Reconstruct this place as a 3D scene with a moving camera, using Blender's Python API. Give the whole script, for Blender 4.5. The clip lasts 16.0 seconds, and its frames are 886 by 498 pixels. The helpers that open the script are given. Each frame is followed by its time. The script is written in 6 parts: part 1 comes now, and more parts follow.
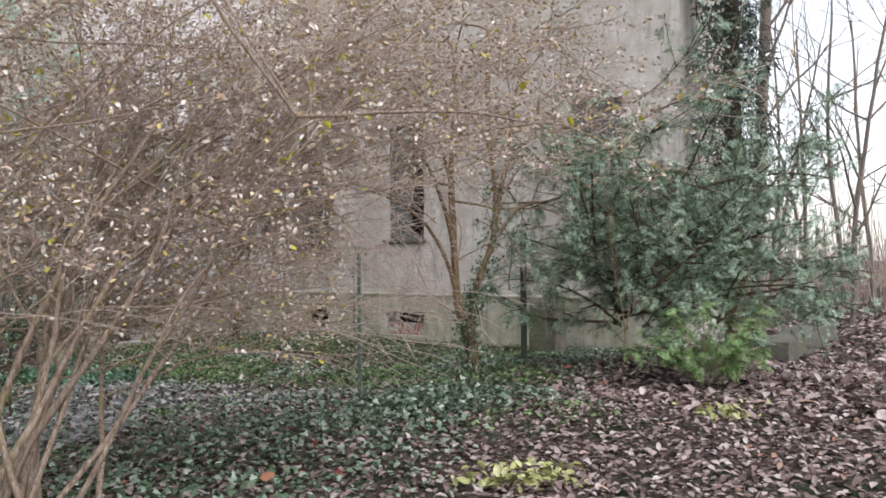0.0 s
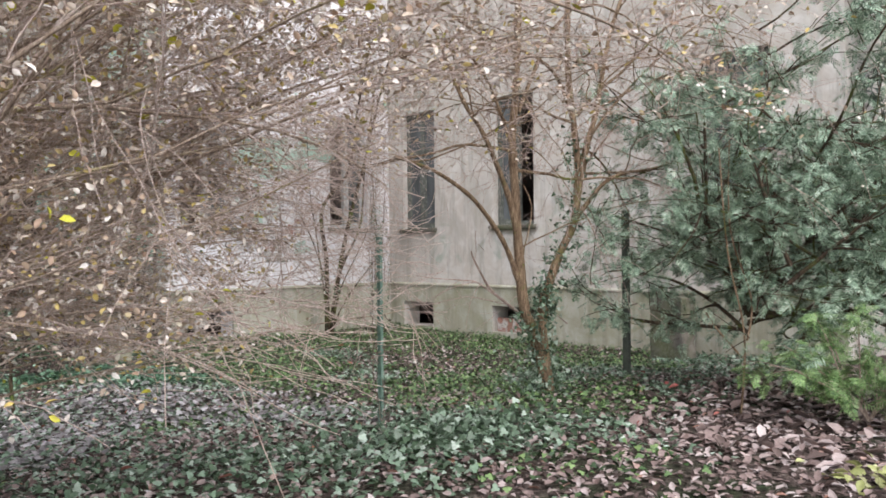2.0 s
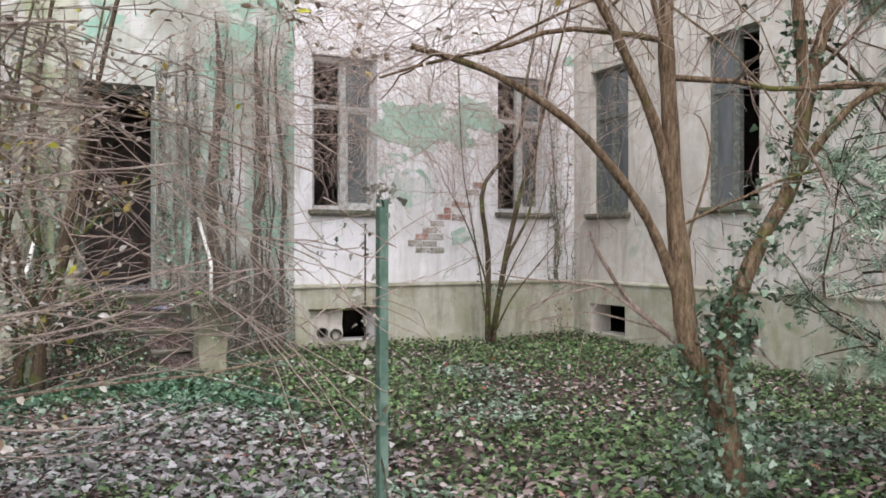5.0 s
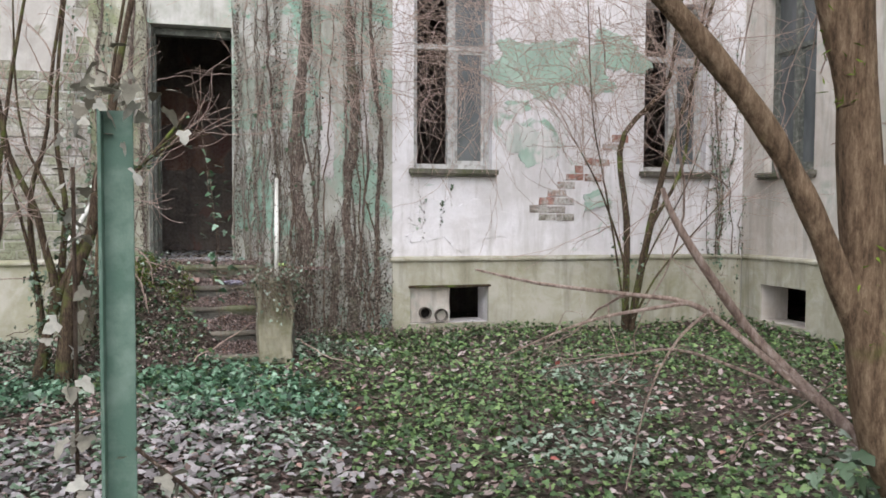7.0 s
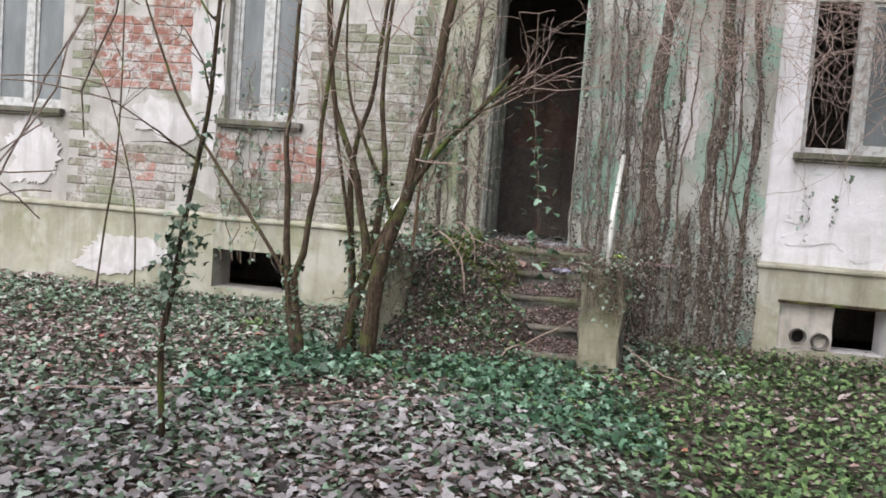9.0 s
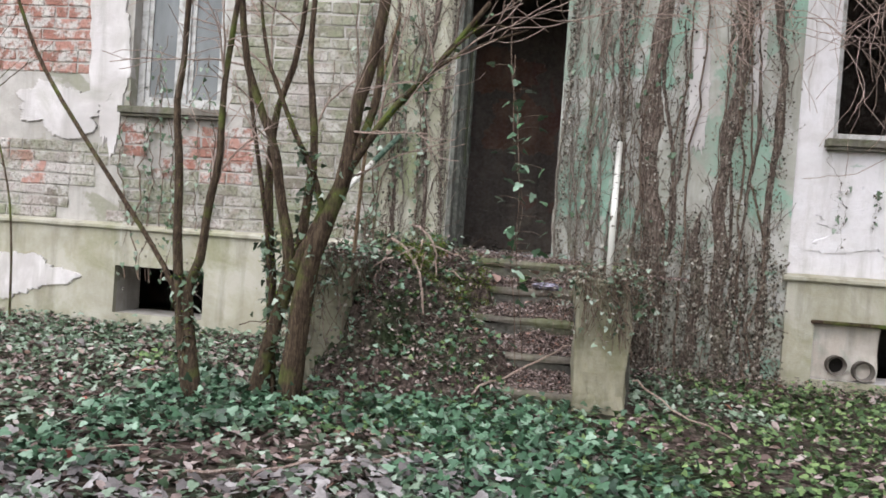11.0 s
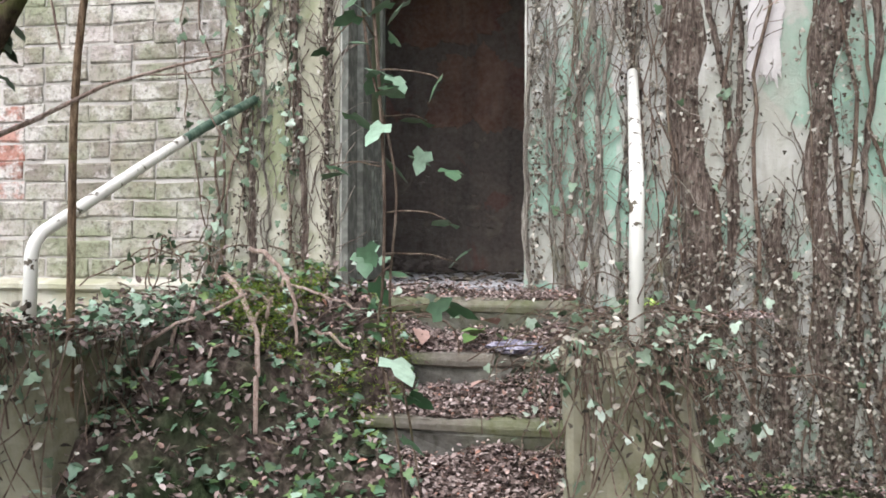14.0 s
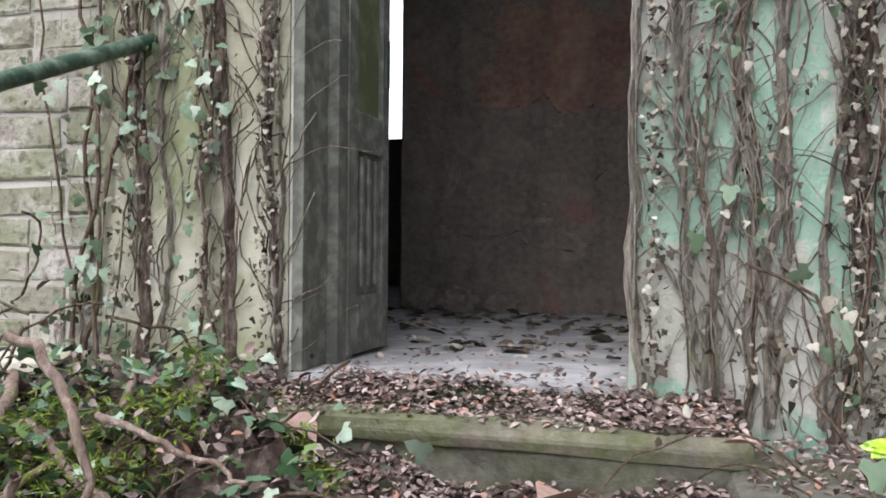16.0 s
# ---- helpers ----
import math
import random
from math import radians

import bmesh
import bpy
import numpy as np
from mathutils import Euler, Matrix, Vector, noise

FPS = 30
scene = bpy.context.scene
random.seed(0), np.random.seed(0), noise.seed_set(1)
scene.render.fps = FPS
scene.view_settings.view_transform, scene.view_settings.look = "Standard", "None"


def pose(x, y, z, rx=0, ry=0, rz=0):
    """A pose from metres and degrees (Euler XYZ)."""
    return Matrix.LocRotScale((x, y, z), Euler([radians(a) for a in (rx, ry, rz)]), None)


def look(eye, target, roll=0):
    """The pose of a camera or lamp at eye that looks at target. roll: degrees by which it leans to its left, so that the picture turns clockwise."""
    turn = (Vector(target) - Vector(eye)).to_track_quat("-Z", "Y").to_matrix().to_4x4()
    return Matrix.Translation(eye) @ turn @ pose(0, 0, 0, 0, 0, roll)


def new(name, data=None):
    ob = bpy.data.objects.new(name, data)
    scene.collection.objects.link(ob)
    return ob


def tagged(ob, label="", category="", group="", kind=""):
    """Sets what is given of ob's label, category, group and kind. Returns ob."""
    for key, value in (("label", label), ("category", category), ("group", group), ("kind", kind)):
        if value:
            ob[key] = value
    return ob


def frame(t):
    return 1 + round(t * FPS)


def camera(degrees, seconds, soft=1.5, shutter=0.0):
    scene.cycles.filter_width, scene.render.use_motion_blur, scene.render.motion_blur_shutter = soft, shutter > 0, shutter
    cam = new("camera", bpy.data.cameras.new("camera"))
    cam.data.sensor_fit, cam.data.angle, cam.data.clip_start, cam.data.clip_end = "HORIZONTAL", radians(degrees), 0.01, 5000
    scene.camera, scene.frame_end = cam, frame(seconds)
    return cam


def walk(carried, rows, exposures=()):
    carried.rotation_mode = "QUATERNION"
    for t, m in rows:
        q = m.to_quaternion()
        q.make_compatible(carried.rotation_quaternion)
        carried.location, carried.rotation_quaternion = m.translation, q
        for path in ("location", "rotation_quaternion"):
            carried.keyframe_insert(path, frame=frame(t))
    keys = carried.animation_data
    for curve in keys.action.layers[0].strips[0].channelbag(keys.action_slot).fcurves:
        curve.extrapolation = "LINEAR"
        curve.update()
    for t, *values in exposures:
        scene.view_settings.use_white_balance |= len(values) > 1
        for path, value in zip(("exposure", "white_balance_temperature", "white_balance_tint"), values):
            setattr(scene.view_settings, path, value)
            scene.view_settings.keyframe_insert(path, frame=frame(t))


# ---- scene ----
cam = camera(57.5, 16.0, 1.7)
PATH = [
    (0, (0.471, -0.899, 1.774), (2.116, 0.237, 1.802), -0.5),
    (0.5, (1.058, -0.806, 1.734), (2.666, 0.381, 1.771), -0.8),
    (1, (1.668, -0.76, 1.722), (3.218, 0.503, 1.764), -0.7),
    (1.5, (2.258, -0.598, 1.72), (3.742, 0.742, 1.755), -0.9),
    (2, (2.83, -0.462, 1.724), (4.215, 0.981, 1.732), -0.6),
    (2.5, (3.305, -0.274, 1.702), (4.605, 1.248, 1.692), -0.1),
    (3, (3.862, 0.001, 1.718), (5.051, 1.608, 1.709), 0.1),
    (3.5, (4.375, 0.295, 1.711), (5.472, 1.968, 1.706), 0.1),
    (4, (4.889, 0.717, 1.681), (5.894, 2.446, 1.669), -0.7),
    (4.2, (5.064, 0.867, 1.675), (6.038, 2.614, 1.665), -0.6),
    (6.3, (6.944, 2.666, 1.599), (7.761, 4.492, 1.574), -0.1),
    (6.5, (7.112, 2.848, 1.608), (7.863, 4.702, 1.563), -0.8),
    (7, (7.395, 3.16, 1.667), (7.901, 5.092, 1.575), 0.3),
    (7.5, (7.669, 3.434, 1.617), (7.942, 5.413, 1.534), 1.8),
    (8, (7.852, 3.855, 1.654), (7.839, 5.853, 1.555), 3.8),
    (8.2, (7.86, 4.061, 1.641), (7.732, 6.054, 1.538), 3.6),
    (8.5, (7.792, 4.296, 1.591), (7.527, 6.275, 1.471), 4.3),
    (8.7, (7.792, 4.414, 1.556), (7.41, 6.372, 1.419), 4.4),
    (10.8, (7.629, 6.167, 1.186), (7.272, 8.134, 1.156), 4.1),
    (11, (7.587, 6.358, 1.181), (7.276, 8.334, 1.143), 4.1),
    (11.5, (7.506, 6.85, 1.148), (7.278, 8.836, 1.111), 2.8),
    (12, (7.498, 7.473, 1.129), (7.315, 9.464, 1.082), 1.9),
    (12.5, (7.477, 8.0, 1.161), (7.301, 9.992, 1.121), 1.1),
    (13, (7.472, 8.574, 1.229), (7.266, 10.563, 1.213), -0.6),
    (13.5, (7.577, 9.076, 1.24), (7.331, 11.061, 1.229), -0.7),
    (14, (7.682, 9.6, 1.245), (7.358, 11.573, 1.241), 0.2),
    (14.5, (7.733, 10.109, 1.269), (7.34, 12.07, 1.27), 0.8),
    (15, (7.746, 10.635, 1.345), (7.269, 12.577, 1.322), 0.5),
    (15.5, (7.695, 11.055, 1.414), (7.17, 12.984, 1.367), 0.1),
    (16, (7.491, 11.653, 1.408), (6.972, 13.584, 1.412), 0.5),
]
walk(cam, [(t, look(eye, target, roll)) for t, eye, target, roll in PATH],
     [(0, 1.1), (1, 1.22), (2.5, 1.54), (4, 1.46), (7, 1.47), (11, 1.52), (12.5, 1.72), (14, 2.08), (15, 1.95), (16, 1.92)])

# ---- sky, sun, exposure ----
world = bpy.data.worlds.new("overcast_sky")
scene.world = world
world.use_nodes = True
wn, wl = world.node_tree.nodes, world.node_tree.links
sky = wn.new("ShaderNodeTexSky")
sky.sky_type, sky.sun_disc, sky.sun_elevation, sky.sun_rotation = "NISHITA", False, radians(42), radians(200)
grey = wn.new("ShaderNodeHueSaturation")
grey.inputs["Saturation"].default_value = 0.32
wl.new(sky.outputs[0], grey.inputs["Color"])
wl.new(grey.outputs[0], wn["Background"].inputs["Color"])
wn["Background"].inputs["Strength"].default_value = 0.15
sun = new("sun", bpy.data.lights.new("sun", "SUN"))
sun.data.energy, sun.data.angle, sun.data.color = 0.9, radians(60), (0.98, 0.965, 1.0)
sun.matrix_world = look((0, 0, 30), (4, 11, 0))

# ---- materials ----
def srgb(h):
    c = [int(h[i:i + 2], 16) / 255 for i in (0, 2, 4)]
    return tuple(x / 12.92 if x <= 0.04045 else ((x + 0.055) / 1.055) ** 2.4 for x in c) + (1.0,)


class Mat:
    """A small builder round one Principled material."""
    def __init__(self, name, rough=0.8, metal=0.0, spec=0.3):
        self.m = bpy.data.materials.new(name)
        self.m.use_nodes = True
        self.n, self.l = self.m.node_tree.nodes, self.m.node_tree.links
        self.b = self.n["Principled BSDF"]
        self.b.inputs["Roughness"].default_value = rough
        self.b.inputs["Metallic"].default_value = metal
        self.b.inputs["Specular IOR Level"].default_value = spec
        self.co = self.n.new("ShaderNodeTexCoord").outputs["Object"]

    def noise(self, scale, detail=4.0, stretch=None, rough=0.6, dist=0.0):
        x = self.n.new("ShaderNodeTexNoise")
        x.inputs["Scale"].default_value, x.inputs["Detail"].default_value = scale, detail
        x.inputs["Roughness"].default_value, x.inputs["Distortion"].default_value = rough, dist
        src = self.co
        if stretch:
            mp = self.n.new("ShaderNodeMapping")
            mp.inputs["Scale"].default_value = stretch
            self.l.new(self.co, mp.inputs["Vector"])
            src = mp.outputs[0]
        self.l.new(src, x.inputs["Vector"])
        return x.outputs["Fac"]

    def ramp(self, fac, stops, mode="LINEAR"):
        r = self.n.new("ShaderNodeValToRGB")
        r.color_ramp.interpolation = mode
        e = r.color_ramp.elements
        while len(e) < len(stops):
            e.new(0.5)
        for k, (p, c) in enumerate(stops):
            e[k].position = p
            e[k].color = c if len(c) == 4 else (*c, 1)
        self.l.new(fac, r.inputs["Fac"])
        return r.outputs["Color"]

    def mask(self, fac, lo, hi):
        return self.ramp(fac, [(lo, (0, 0, 0)), (hi, (1, 1, 1))])

    def mix(self, fac, a, b, kind="MIX"):
        x = self.n.new("ShaderNodeMix")
        x.data_type, x.blend_type = "RGBA", kind
        for sock, v in ((x.inputs[0], fac), (x.inputs[6], a), (x.inputs[7], b)):
            if hasattr(v, "is_output"):
                self.l.new(v, sock)
            else:
                sock.default_value = v
        return x.outputs[2]

    def island(self):
        return self.n.new("ShaderNodeNewGeometry").outputs["Random Per Island"]

    def object_random(self):
        return self.n.new("ShaderNodeObjectInfo").outputs["Random"]

    def colour(self, c):
        if hasattr(c, "is_output"):
            self.l.new(c, self.b.inputs["Base Color"])
        else:
            self.b.inputs["Base Color"].default_value = c
        return self

    def bump(self, fac, strength=0.4, dist=0.02):
        x = self.n.new("ShaderNodeBump")
        x.inputs["Strength"].default_value, x.inputs["Distance"].default_value = strength, dist
        self.l.new(fac, x.inputs["Height"])
        self.l.new(x.outputs[0], self.b.inputs["Normal"])
        return self


def plaster_mat(name, base, pale, stain, patch, patch_at=(0.56, 0.6), under=None):
    """Old painted render: two paint coats, peeled patches, damp streaks and grime."""
    m = Mat(name, 0.9, spec=0.15)
    big, mid, fine = m.noise(0.9, 5, dist=0.4), m.noise(3.2, 6, dist=0.6), m.noise(26, 6)
    streak = m.noise(2.2, 6, stretch=(2.6, 2.6, 0.35))
    col = m.mix(m.mask(mid, 0.42, 0.62), base, pale)
    col = m.mix(m.mask(m.noise(1.5, 7, dist=0.8), *patch_at), col, patch)
    if under:
        col = m.mix(m.mask(m.noise(2.1, 8, dist=1.0, rough=0.7), 0.6, 0.62), col, under)
    col = m.mix(m.mask(streak, 0.5, 0.78), col, stain)
    col = m.mix(m.mask(big, 0.5, 0.75), col, m.mix(0.5, stain, base))
    col = m.mix(m.mask(fine, 0.2, 0.8), col, m.mix(0.25, col, (0.5, 0.48, 0.45, 1)), "MIX")
    return m.colour(col).bump(m.mix(0.45, mid, m.mix(0.5, fine, m.noise(90, 4))), 0.7, 0.03).m


WHITE, MINT, PALE = srgb("d6d1d2"), srgb("8fae9b"), srgb("e6e2e5")
plaster = plaster_mat("peeling_mint_render", PALE, WHITE, srgb("aaa59f"), MINT, (0.63, 0.67))
pier_plaster = plaster_mat("ivy_pier_render", srgb("a8a89e"), srgb("c3c1bd"), srgb("746f63"), srgb("88ab99"), (0.50, 0.54))
mossy_plaster = plaster_mat("mossy_yellow_render", srgb("a09d88"), srgb("b8b5a6"), srgb("6f6c58"), srgb("858c66"), (0.48, 0.58))
wing_plaster = plaster_mat("beige_render", srgb("bcb2a8"), srgb("cbc5bf"), srgb("8a8378"), srgb("a4a79b"), (0.58, 0.66))
plinth_mat = plaster_mat("mossy_plinth_render", srgb("a19c87"), srgb("b3afa2"), srgb("736f5b"), srgb("8e8d70"), (0.52, 0.66))
mortar_mat = plaster_mat("lime_mortar", srgb("a8a29c"), srgb("bab5b0"), srgb("7d7970"), srgb("8a8978"))
inner_mat = plaster_mat("brown_inner_plaster", srgb("5b504a"), srgb("6b5e57"), srgb("3b3531"), srgb("6f4f46"), (0.57, 0.6), srgb("786b61"))
ceiling_mat = plaster_mat("grey_ceiling_plaster", srgb("7c756e"), srgb("8a837b"), srgb("5a544e"), srgb("6f6860"))
concrete = plaster_mat("mossy_concrete", srgb("575047"), srgb("736b60"), srgb("2b2722"), srgb("4d5030"), (0.46, 0.58))
tread_mat = plaster_mat("worn_tread_concrete", srgb("5f574c"), srgb("776e62"), srgb("332e27"), srgb("51552f"), (0.45, 0.57))
pier_concrete = plaster_mat("stained_yellow_concrete", srgb("7f7a64"), srgb("958f78"), srgb("4f4a3c"), srgb("6b6849"), (0.48, 0.6))
# mossy stone; its dark tone also carries the shade on the step risers
dark_stone = plaster_mat("dark_mossy_shade_stone", srgb("4a4740"), srgb("5d594f"), srgb("2f2c27"), srgb("47492f"), (0.46, 0.58))


def brick_material(name, stops, moss_at):
    m = Mat(name, 0.92, spec=0.1)
    base = m.ramp(m.object_random(), stops)
    geo = m.n.new("ShaderNodeNewGeometry").outputs["Position"]

    def spot(scale, detail):
        x = m.n.new("ShaderNodeTexNoise")
        x.inputs["Scale"].default_value, x.inputs["Detail"].default_value, x.inputs["Roughness"].default_value = scale, detail, 0.7
        m.l.new(geo, x.inputs["Vector"])
        return x.outputs["Fac"]
    fine = spot(30, 7)
    col = m.mix(m.mask(spot(6, 9), 0.47, 0.56), base, srgb("beb8b3"))
    col = m.mix(m.mask(spot(2.6, 8), 0.55, 0.63), col, m.mix(0.6, col, srgb("85786a")))
    col = m.mix(m.mask(spot(1.7, 6), *moss_at), col, srgb("878973"))
    col = m.mix(m.mask(fine, 0.50, 0.64), col, m.mix(0.65, col, srgb("4f4a40")))
    return m.colour(col).bump(m.mix(0.5, fine, spot(11, 6)), 1.0, 0.035).m


def ground_material():
    m = Mat("leaf_mould_soil", 0.95, spec=0.1)
    a, b = m.noise(2.0, 6), m.noise(22, 8)
    col = m.ramp(b, [(0.3, srgb("24201c")), (0.5, srgb("4a3f3a")), (0.62, srgb("6d605a")), (0.75, srgb("8b8079"))])
    col = m.mix(m.mask(a, 0.45, 0.65), col, m.ramp(b, [(0.3, srgb("191d13")), (0.6, srgb("36402b")), (0.8, srgb("5a634c"))]))
    return m.colour(col).bump(b, 0.8, 0.05).m


def leaf_material(name, stops, rough=0.5, spec=0.4, trans=0.15):
    m = Mat(name, rough, spec=spec)
    col = m.ramp(m.island(), stops)
    col = m.mix(m.mask(m.noise(60, 3), 0.35, 0.75), col, m.mix(0.35, col, (0.02, 0.025, 0.015, 1)))
    m.colour(col)
    m.b.inputs["Transmission Weight"].default_value = 0.0
    m.b.inputs["Subsurface Weight"].default_value = 0.0
    return m.m


def bark_material(name, dark, mid, pale, moss, moss_at=(0.55, 0.68)):
    m = Mat(name, 0.9, spec=0.15)
    rid = m.mix(0.4, m.noise(16, 8, stretch=(3.2, 3.2, 0.45), rough=0.75), m.noise(45, 6, stretch=(1.5, 1.5, 0.5), rough=0.8))
    col = m.ramp(rid, [(0.38, dark), (0.5, mid), (0.62, pale)])
    col = m.mix(m.mask(m.noise(3.5, 5), *moss_at), col, moss)
    return m.colour(col).bump(rid, 1.0, 0.03).m


def plain_mat(name, c, c2, rough=0.6, metal=0.0, scale=9.0, lo=0.45, hi=0.65):
    m = Mat(name, rough, metal)
    n = m.noise(scale, 6)
    return m.colour(m.mix(m.mask(n, lo, hi), c, c2)).bump(m.noise(scale * 5, 4), 0.25, 0.006).m


brick_mat = brick_material("limewashed_brick", [(0.0, srgb("7d746c")), (0.25, srgb("9d948d")), (0.55, srgb("b5aca7")), (0.8, srgb("928983")), (1.0, srgb("857c74"))], (0.42, 0.6))
red_brick_mat = brick_material("bare_red_brick", [(0.0, srgb("8f665b")), (0.35, srgb("a3776b")), (0.7, srgb("b58d82")), (1.0, srgb("9a6b5e"))], (0.62, 0.8))
ground_mat = ground_material()
# the palest stops paint highlights into the colour of some leaves
ivy_leaf = leaf_material("ground_ivy_leaf", [(0.0, srgb("33422f")), (0.3, srgb("4d6248")), (0.55, srgb("677d64")), (0.8, srgb("889a86")), (1.0, srgb("adb8aa"))], 0.5, 0.4)
strand_leaf = leaf_material("veined_ivy_leaf", [(0.0, srgb("2e4a30")), (0.4, srgb("4a6b4c")), (0.8, srgb("7d9a82")), (1.0, srgb("a7bba9"))], 0.35, 0.5)
# pale end of this ramp is a painted highlight as well
deep_ivy = leaf_material("deep_green_ivy_leaf", [(0.0, srgb("1f3524")), (0.4, srgb("3c5f44")), (0.8, srgb("64876b")), (1.0, srgb("93ad97"))], 0.42, 0.45)
moss_leaf = leaf_material("low_green_ivy_leaf", [(0.0, srgb("283b1f")), (0.5, srgb("4d693d")), (1.0, srgb("80985f"))], 0.5, 0.4)
litter_leaf = leaf_material("fallen_leaf", [(0.0, srgb("544541")), (0.25, srgb("76625d")), (0.5, srgb("937f7a")), (0.75, srgb("ab9a96")), (0.95, srgb("c4b6b2")), (1.0, srgb("a2735f"))], 0.75, 0.25)
wall_ivy_dead = leaf_material("withered_ivy_leaf", [(0.0, srgb("2c2621")), (0.35, srgb("5a5147")), (0.75, srgb("8a8277")), (1.0, srgb("b3aea3"))], 0.7, 0.2)
mulch_leaf = leaf_material("pinkish_leaf_mulch", [(0.0, srgb("493d39")), (0.3, srgb("776661")), (0.6, srgb("9a8883")), (0.9, srgb("bcaca7")), (1.0, srgb("a67460"))], 0.75, 0.25)
pale_dead_leaf = leaf_material("pale_withered_leaf", [(0.0, srgb("6f685c")), (0.5, srgb("9c978b")), (1.0, srgb("c4c1b8"))], 0.7, 0.2)
shrub_leaf = leaf_material("pale_autumn_leaf", [(0.0, srgb("a58772")), (0.25, srgb("c0a994")), (0.5, srgb("d6c8bb")), (0.75, srgb("e2d9d2")), (0.88, srgb("bda877")), (1.0, srgb("c2a95f"))], 0.6, 0.3)
yellow_leaf = leaf_material("bright_yellow_leaf", [(0.0, srgb("b3ab3c")), (1.0, srgb("d6d24a"))], 0.5, 0.3)
yew_leaf = leaf_material("evergreen_leaf", [(0.0, srgb("566b59")), (0.4, srgb("788f76")), (0.75, srgb("9bb096")), (1.0, srgb("c4d1bd"))], 0.5, 0.4)
conifer_leaf = leaf_material("grey_conifer_leaf", [(0.0, srgb("3d433d")), (0.5, srgb("5a625a")), (1.0, srgb("7d857b"))], 0.6, 0.3)
bright_leaf = leaf_material("fresh_green_leaf", [(0.0, srgb("4a6438")), (0.5, srgb("6f8f52")), (1.0, srgb("9db57c"))], 0.45, 0.4)
fern_leaf = leaf_material("yellow_green_leaf", [(0.0, srgb("82864f")), (0.5, srgb("a5a66a")), (1.0, srgb("c2c092"))], 0.5, 0.3)
bark = bark_material("brown_bark", srgb("43372d"), srgb("7f6955"), srgb("ab947c"), srgb("6b7038"), (0.58, 0.72))
dark_bark = bark_material("dark_wet_bark", srgb("2a211b"), srgb("4d4035"), srgb("756553"), srgb("5f6836"), (0.53, 0.66))
twig_bark = bark_material("pinkish_twig_bark", srgb("76625a"), srgb("ab958a"), srgb("ccbab1"), srgb("948a78"), (0.62, 0.75))
hair_bark = bark_material("pale_root_hair", srgb("6f655c"), srgb("a0968c"), srgb("c8c1b8"), srgb("969280"))
shrub_bark = bark_material("grey_brown_shrub_bark", srgb("66564b"), srgb("9a8676"), srgb("c2b1a2"), srgb("9a8f62"), (0.58, 0.72))
shrub_twig = bark_material("pale_pinkish_shrub_twig", srgb("8f7a70"), srgb("c0aba0"), srgb("dfcfc6"), srgb("ada084"), (0.6, 0.75))
ivy_bark = bark_material("ivy_stem_bark", srgb("443830"), srgb("705f54"), srgb("948578"), srgb("6d6c4d"), (0.6, 0.75))
moss_mat = plain_mat("moss", srgb("5c6f24"), srgb("7f9038"), 0.95, scale=40)
old_wood = plain_mat("grey_weathered_wood", srgb("595a54"), srgb("7b7c75"), 0.85, scale=14)
white_paint_wood = plain_mat("flaking_white_painted_wood", srgb("b9b8b6"), srgb("8e8a84"), 0.8, scale=12)
green_paint = plain_mat("faded_green_paint", srgb("566f62"), srgb("75897d"), 0.6, scale=11)
dark_steel = plain_mat("dark_painted_steel", srgb("3b3f38"), srgb("4d5147"), 0.6, scale=11)
white_steel = plain_mat("chipped_white_painted_steel", srgb("d3d1ca"), srgb("5a5246"), 0.5, scale=24, lo=0.60, hi=0.62)
green_steel = plain_mat("green_painted_steel", srgb("33493d"), srgb("6b7b6c"), 0.5, scale=17)
floor_mat = plain_mat("dusty_stone_floor", srgb("8d8c8e"), srgb("b0aeb0"), 0.8, scale=5)
roof_mat = plain_mat("brown_roof_tile", srgb("6b4a3f"), srgb("86645a"), 0.9)
bag_green = plain_mat("bright_green_wrapper", srgb("a5cf3a"), srgb("d8e7a8"), 0.4, scale=30)
rag_mat = plain_mat("grey_purple_rag", srgb("5d5866"), srgb("a8a4b2"), 0.8, scale=40)
pipe_dark = plain_mat("dark_clay_pipe", srgb("5d5650"), srgb("75706a"), 0.8)


def glass_material():
    m = Mat("dusty_window_glass", 0.25, spec=0.5)
    m.colour(m.mix(m.mask(m.noise(3, 5, stretch=(1, 1, 0.3)), 0.35, 0.7), srgb("4c4f50"), srgb("6f7273")))
    return m.m


dust_glass = glass_material()

# ---- mesh helpers ----
def mesh_of(name, verts, faces):
    """A mesh from an array of corners and a list of face arrays (each with one count of corners)."""
    me = bpy.data.meshes.new(name)
    verts = np.asarray(verts, np.float32).reshape(-1, 3)
    faces = [np.asarray(f, np.int32) for f in faces if len(f)]
    me.vertices.add(len(verts))
    me.vertices.foreach_set("co", verts.ravel())
    loops = np.concatenate([f.ravel() for f in faces])
    counts = np.concatenate([np.full(len(f), f.shape[1], np.int32) for f in faces])
    me.loops.add(len(loops))
    me.loops.foreach_set("vertex_index", loops)
    me.polygons.add(len(counts))
    me.polygons.foreach_set("loop_start", np.r_[0, np.cumsum(counts)[:-1]].astype(np.int32))
    me.update(calc_edges=True)
    me.validate()
    return me


def put(name, me, mat, parent=None, label="", smooth=False, **tags):
    ob = new(name, me)
    if mat and not me.materials:
        me.materials.append(mat)
    if smooth:
        me.polygons.foreach_set("use_smooth", np.ones(len(me.polygons), bool))
    if parent:
        ob.parent = parent
    return tagged(ob, label, **tags)


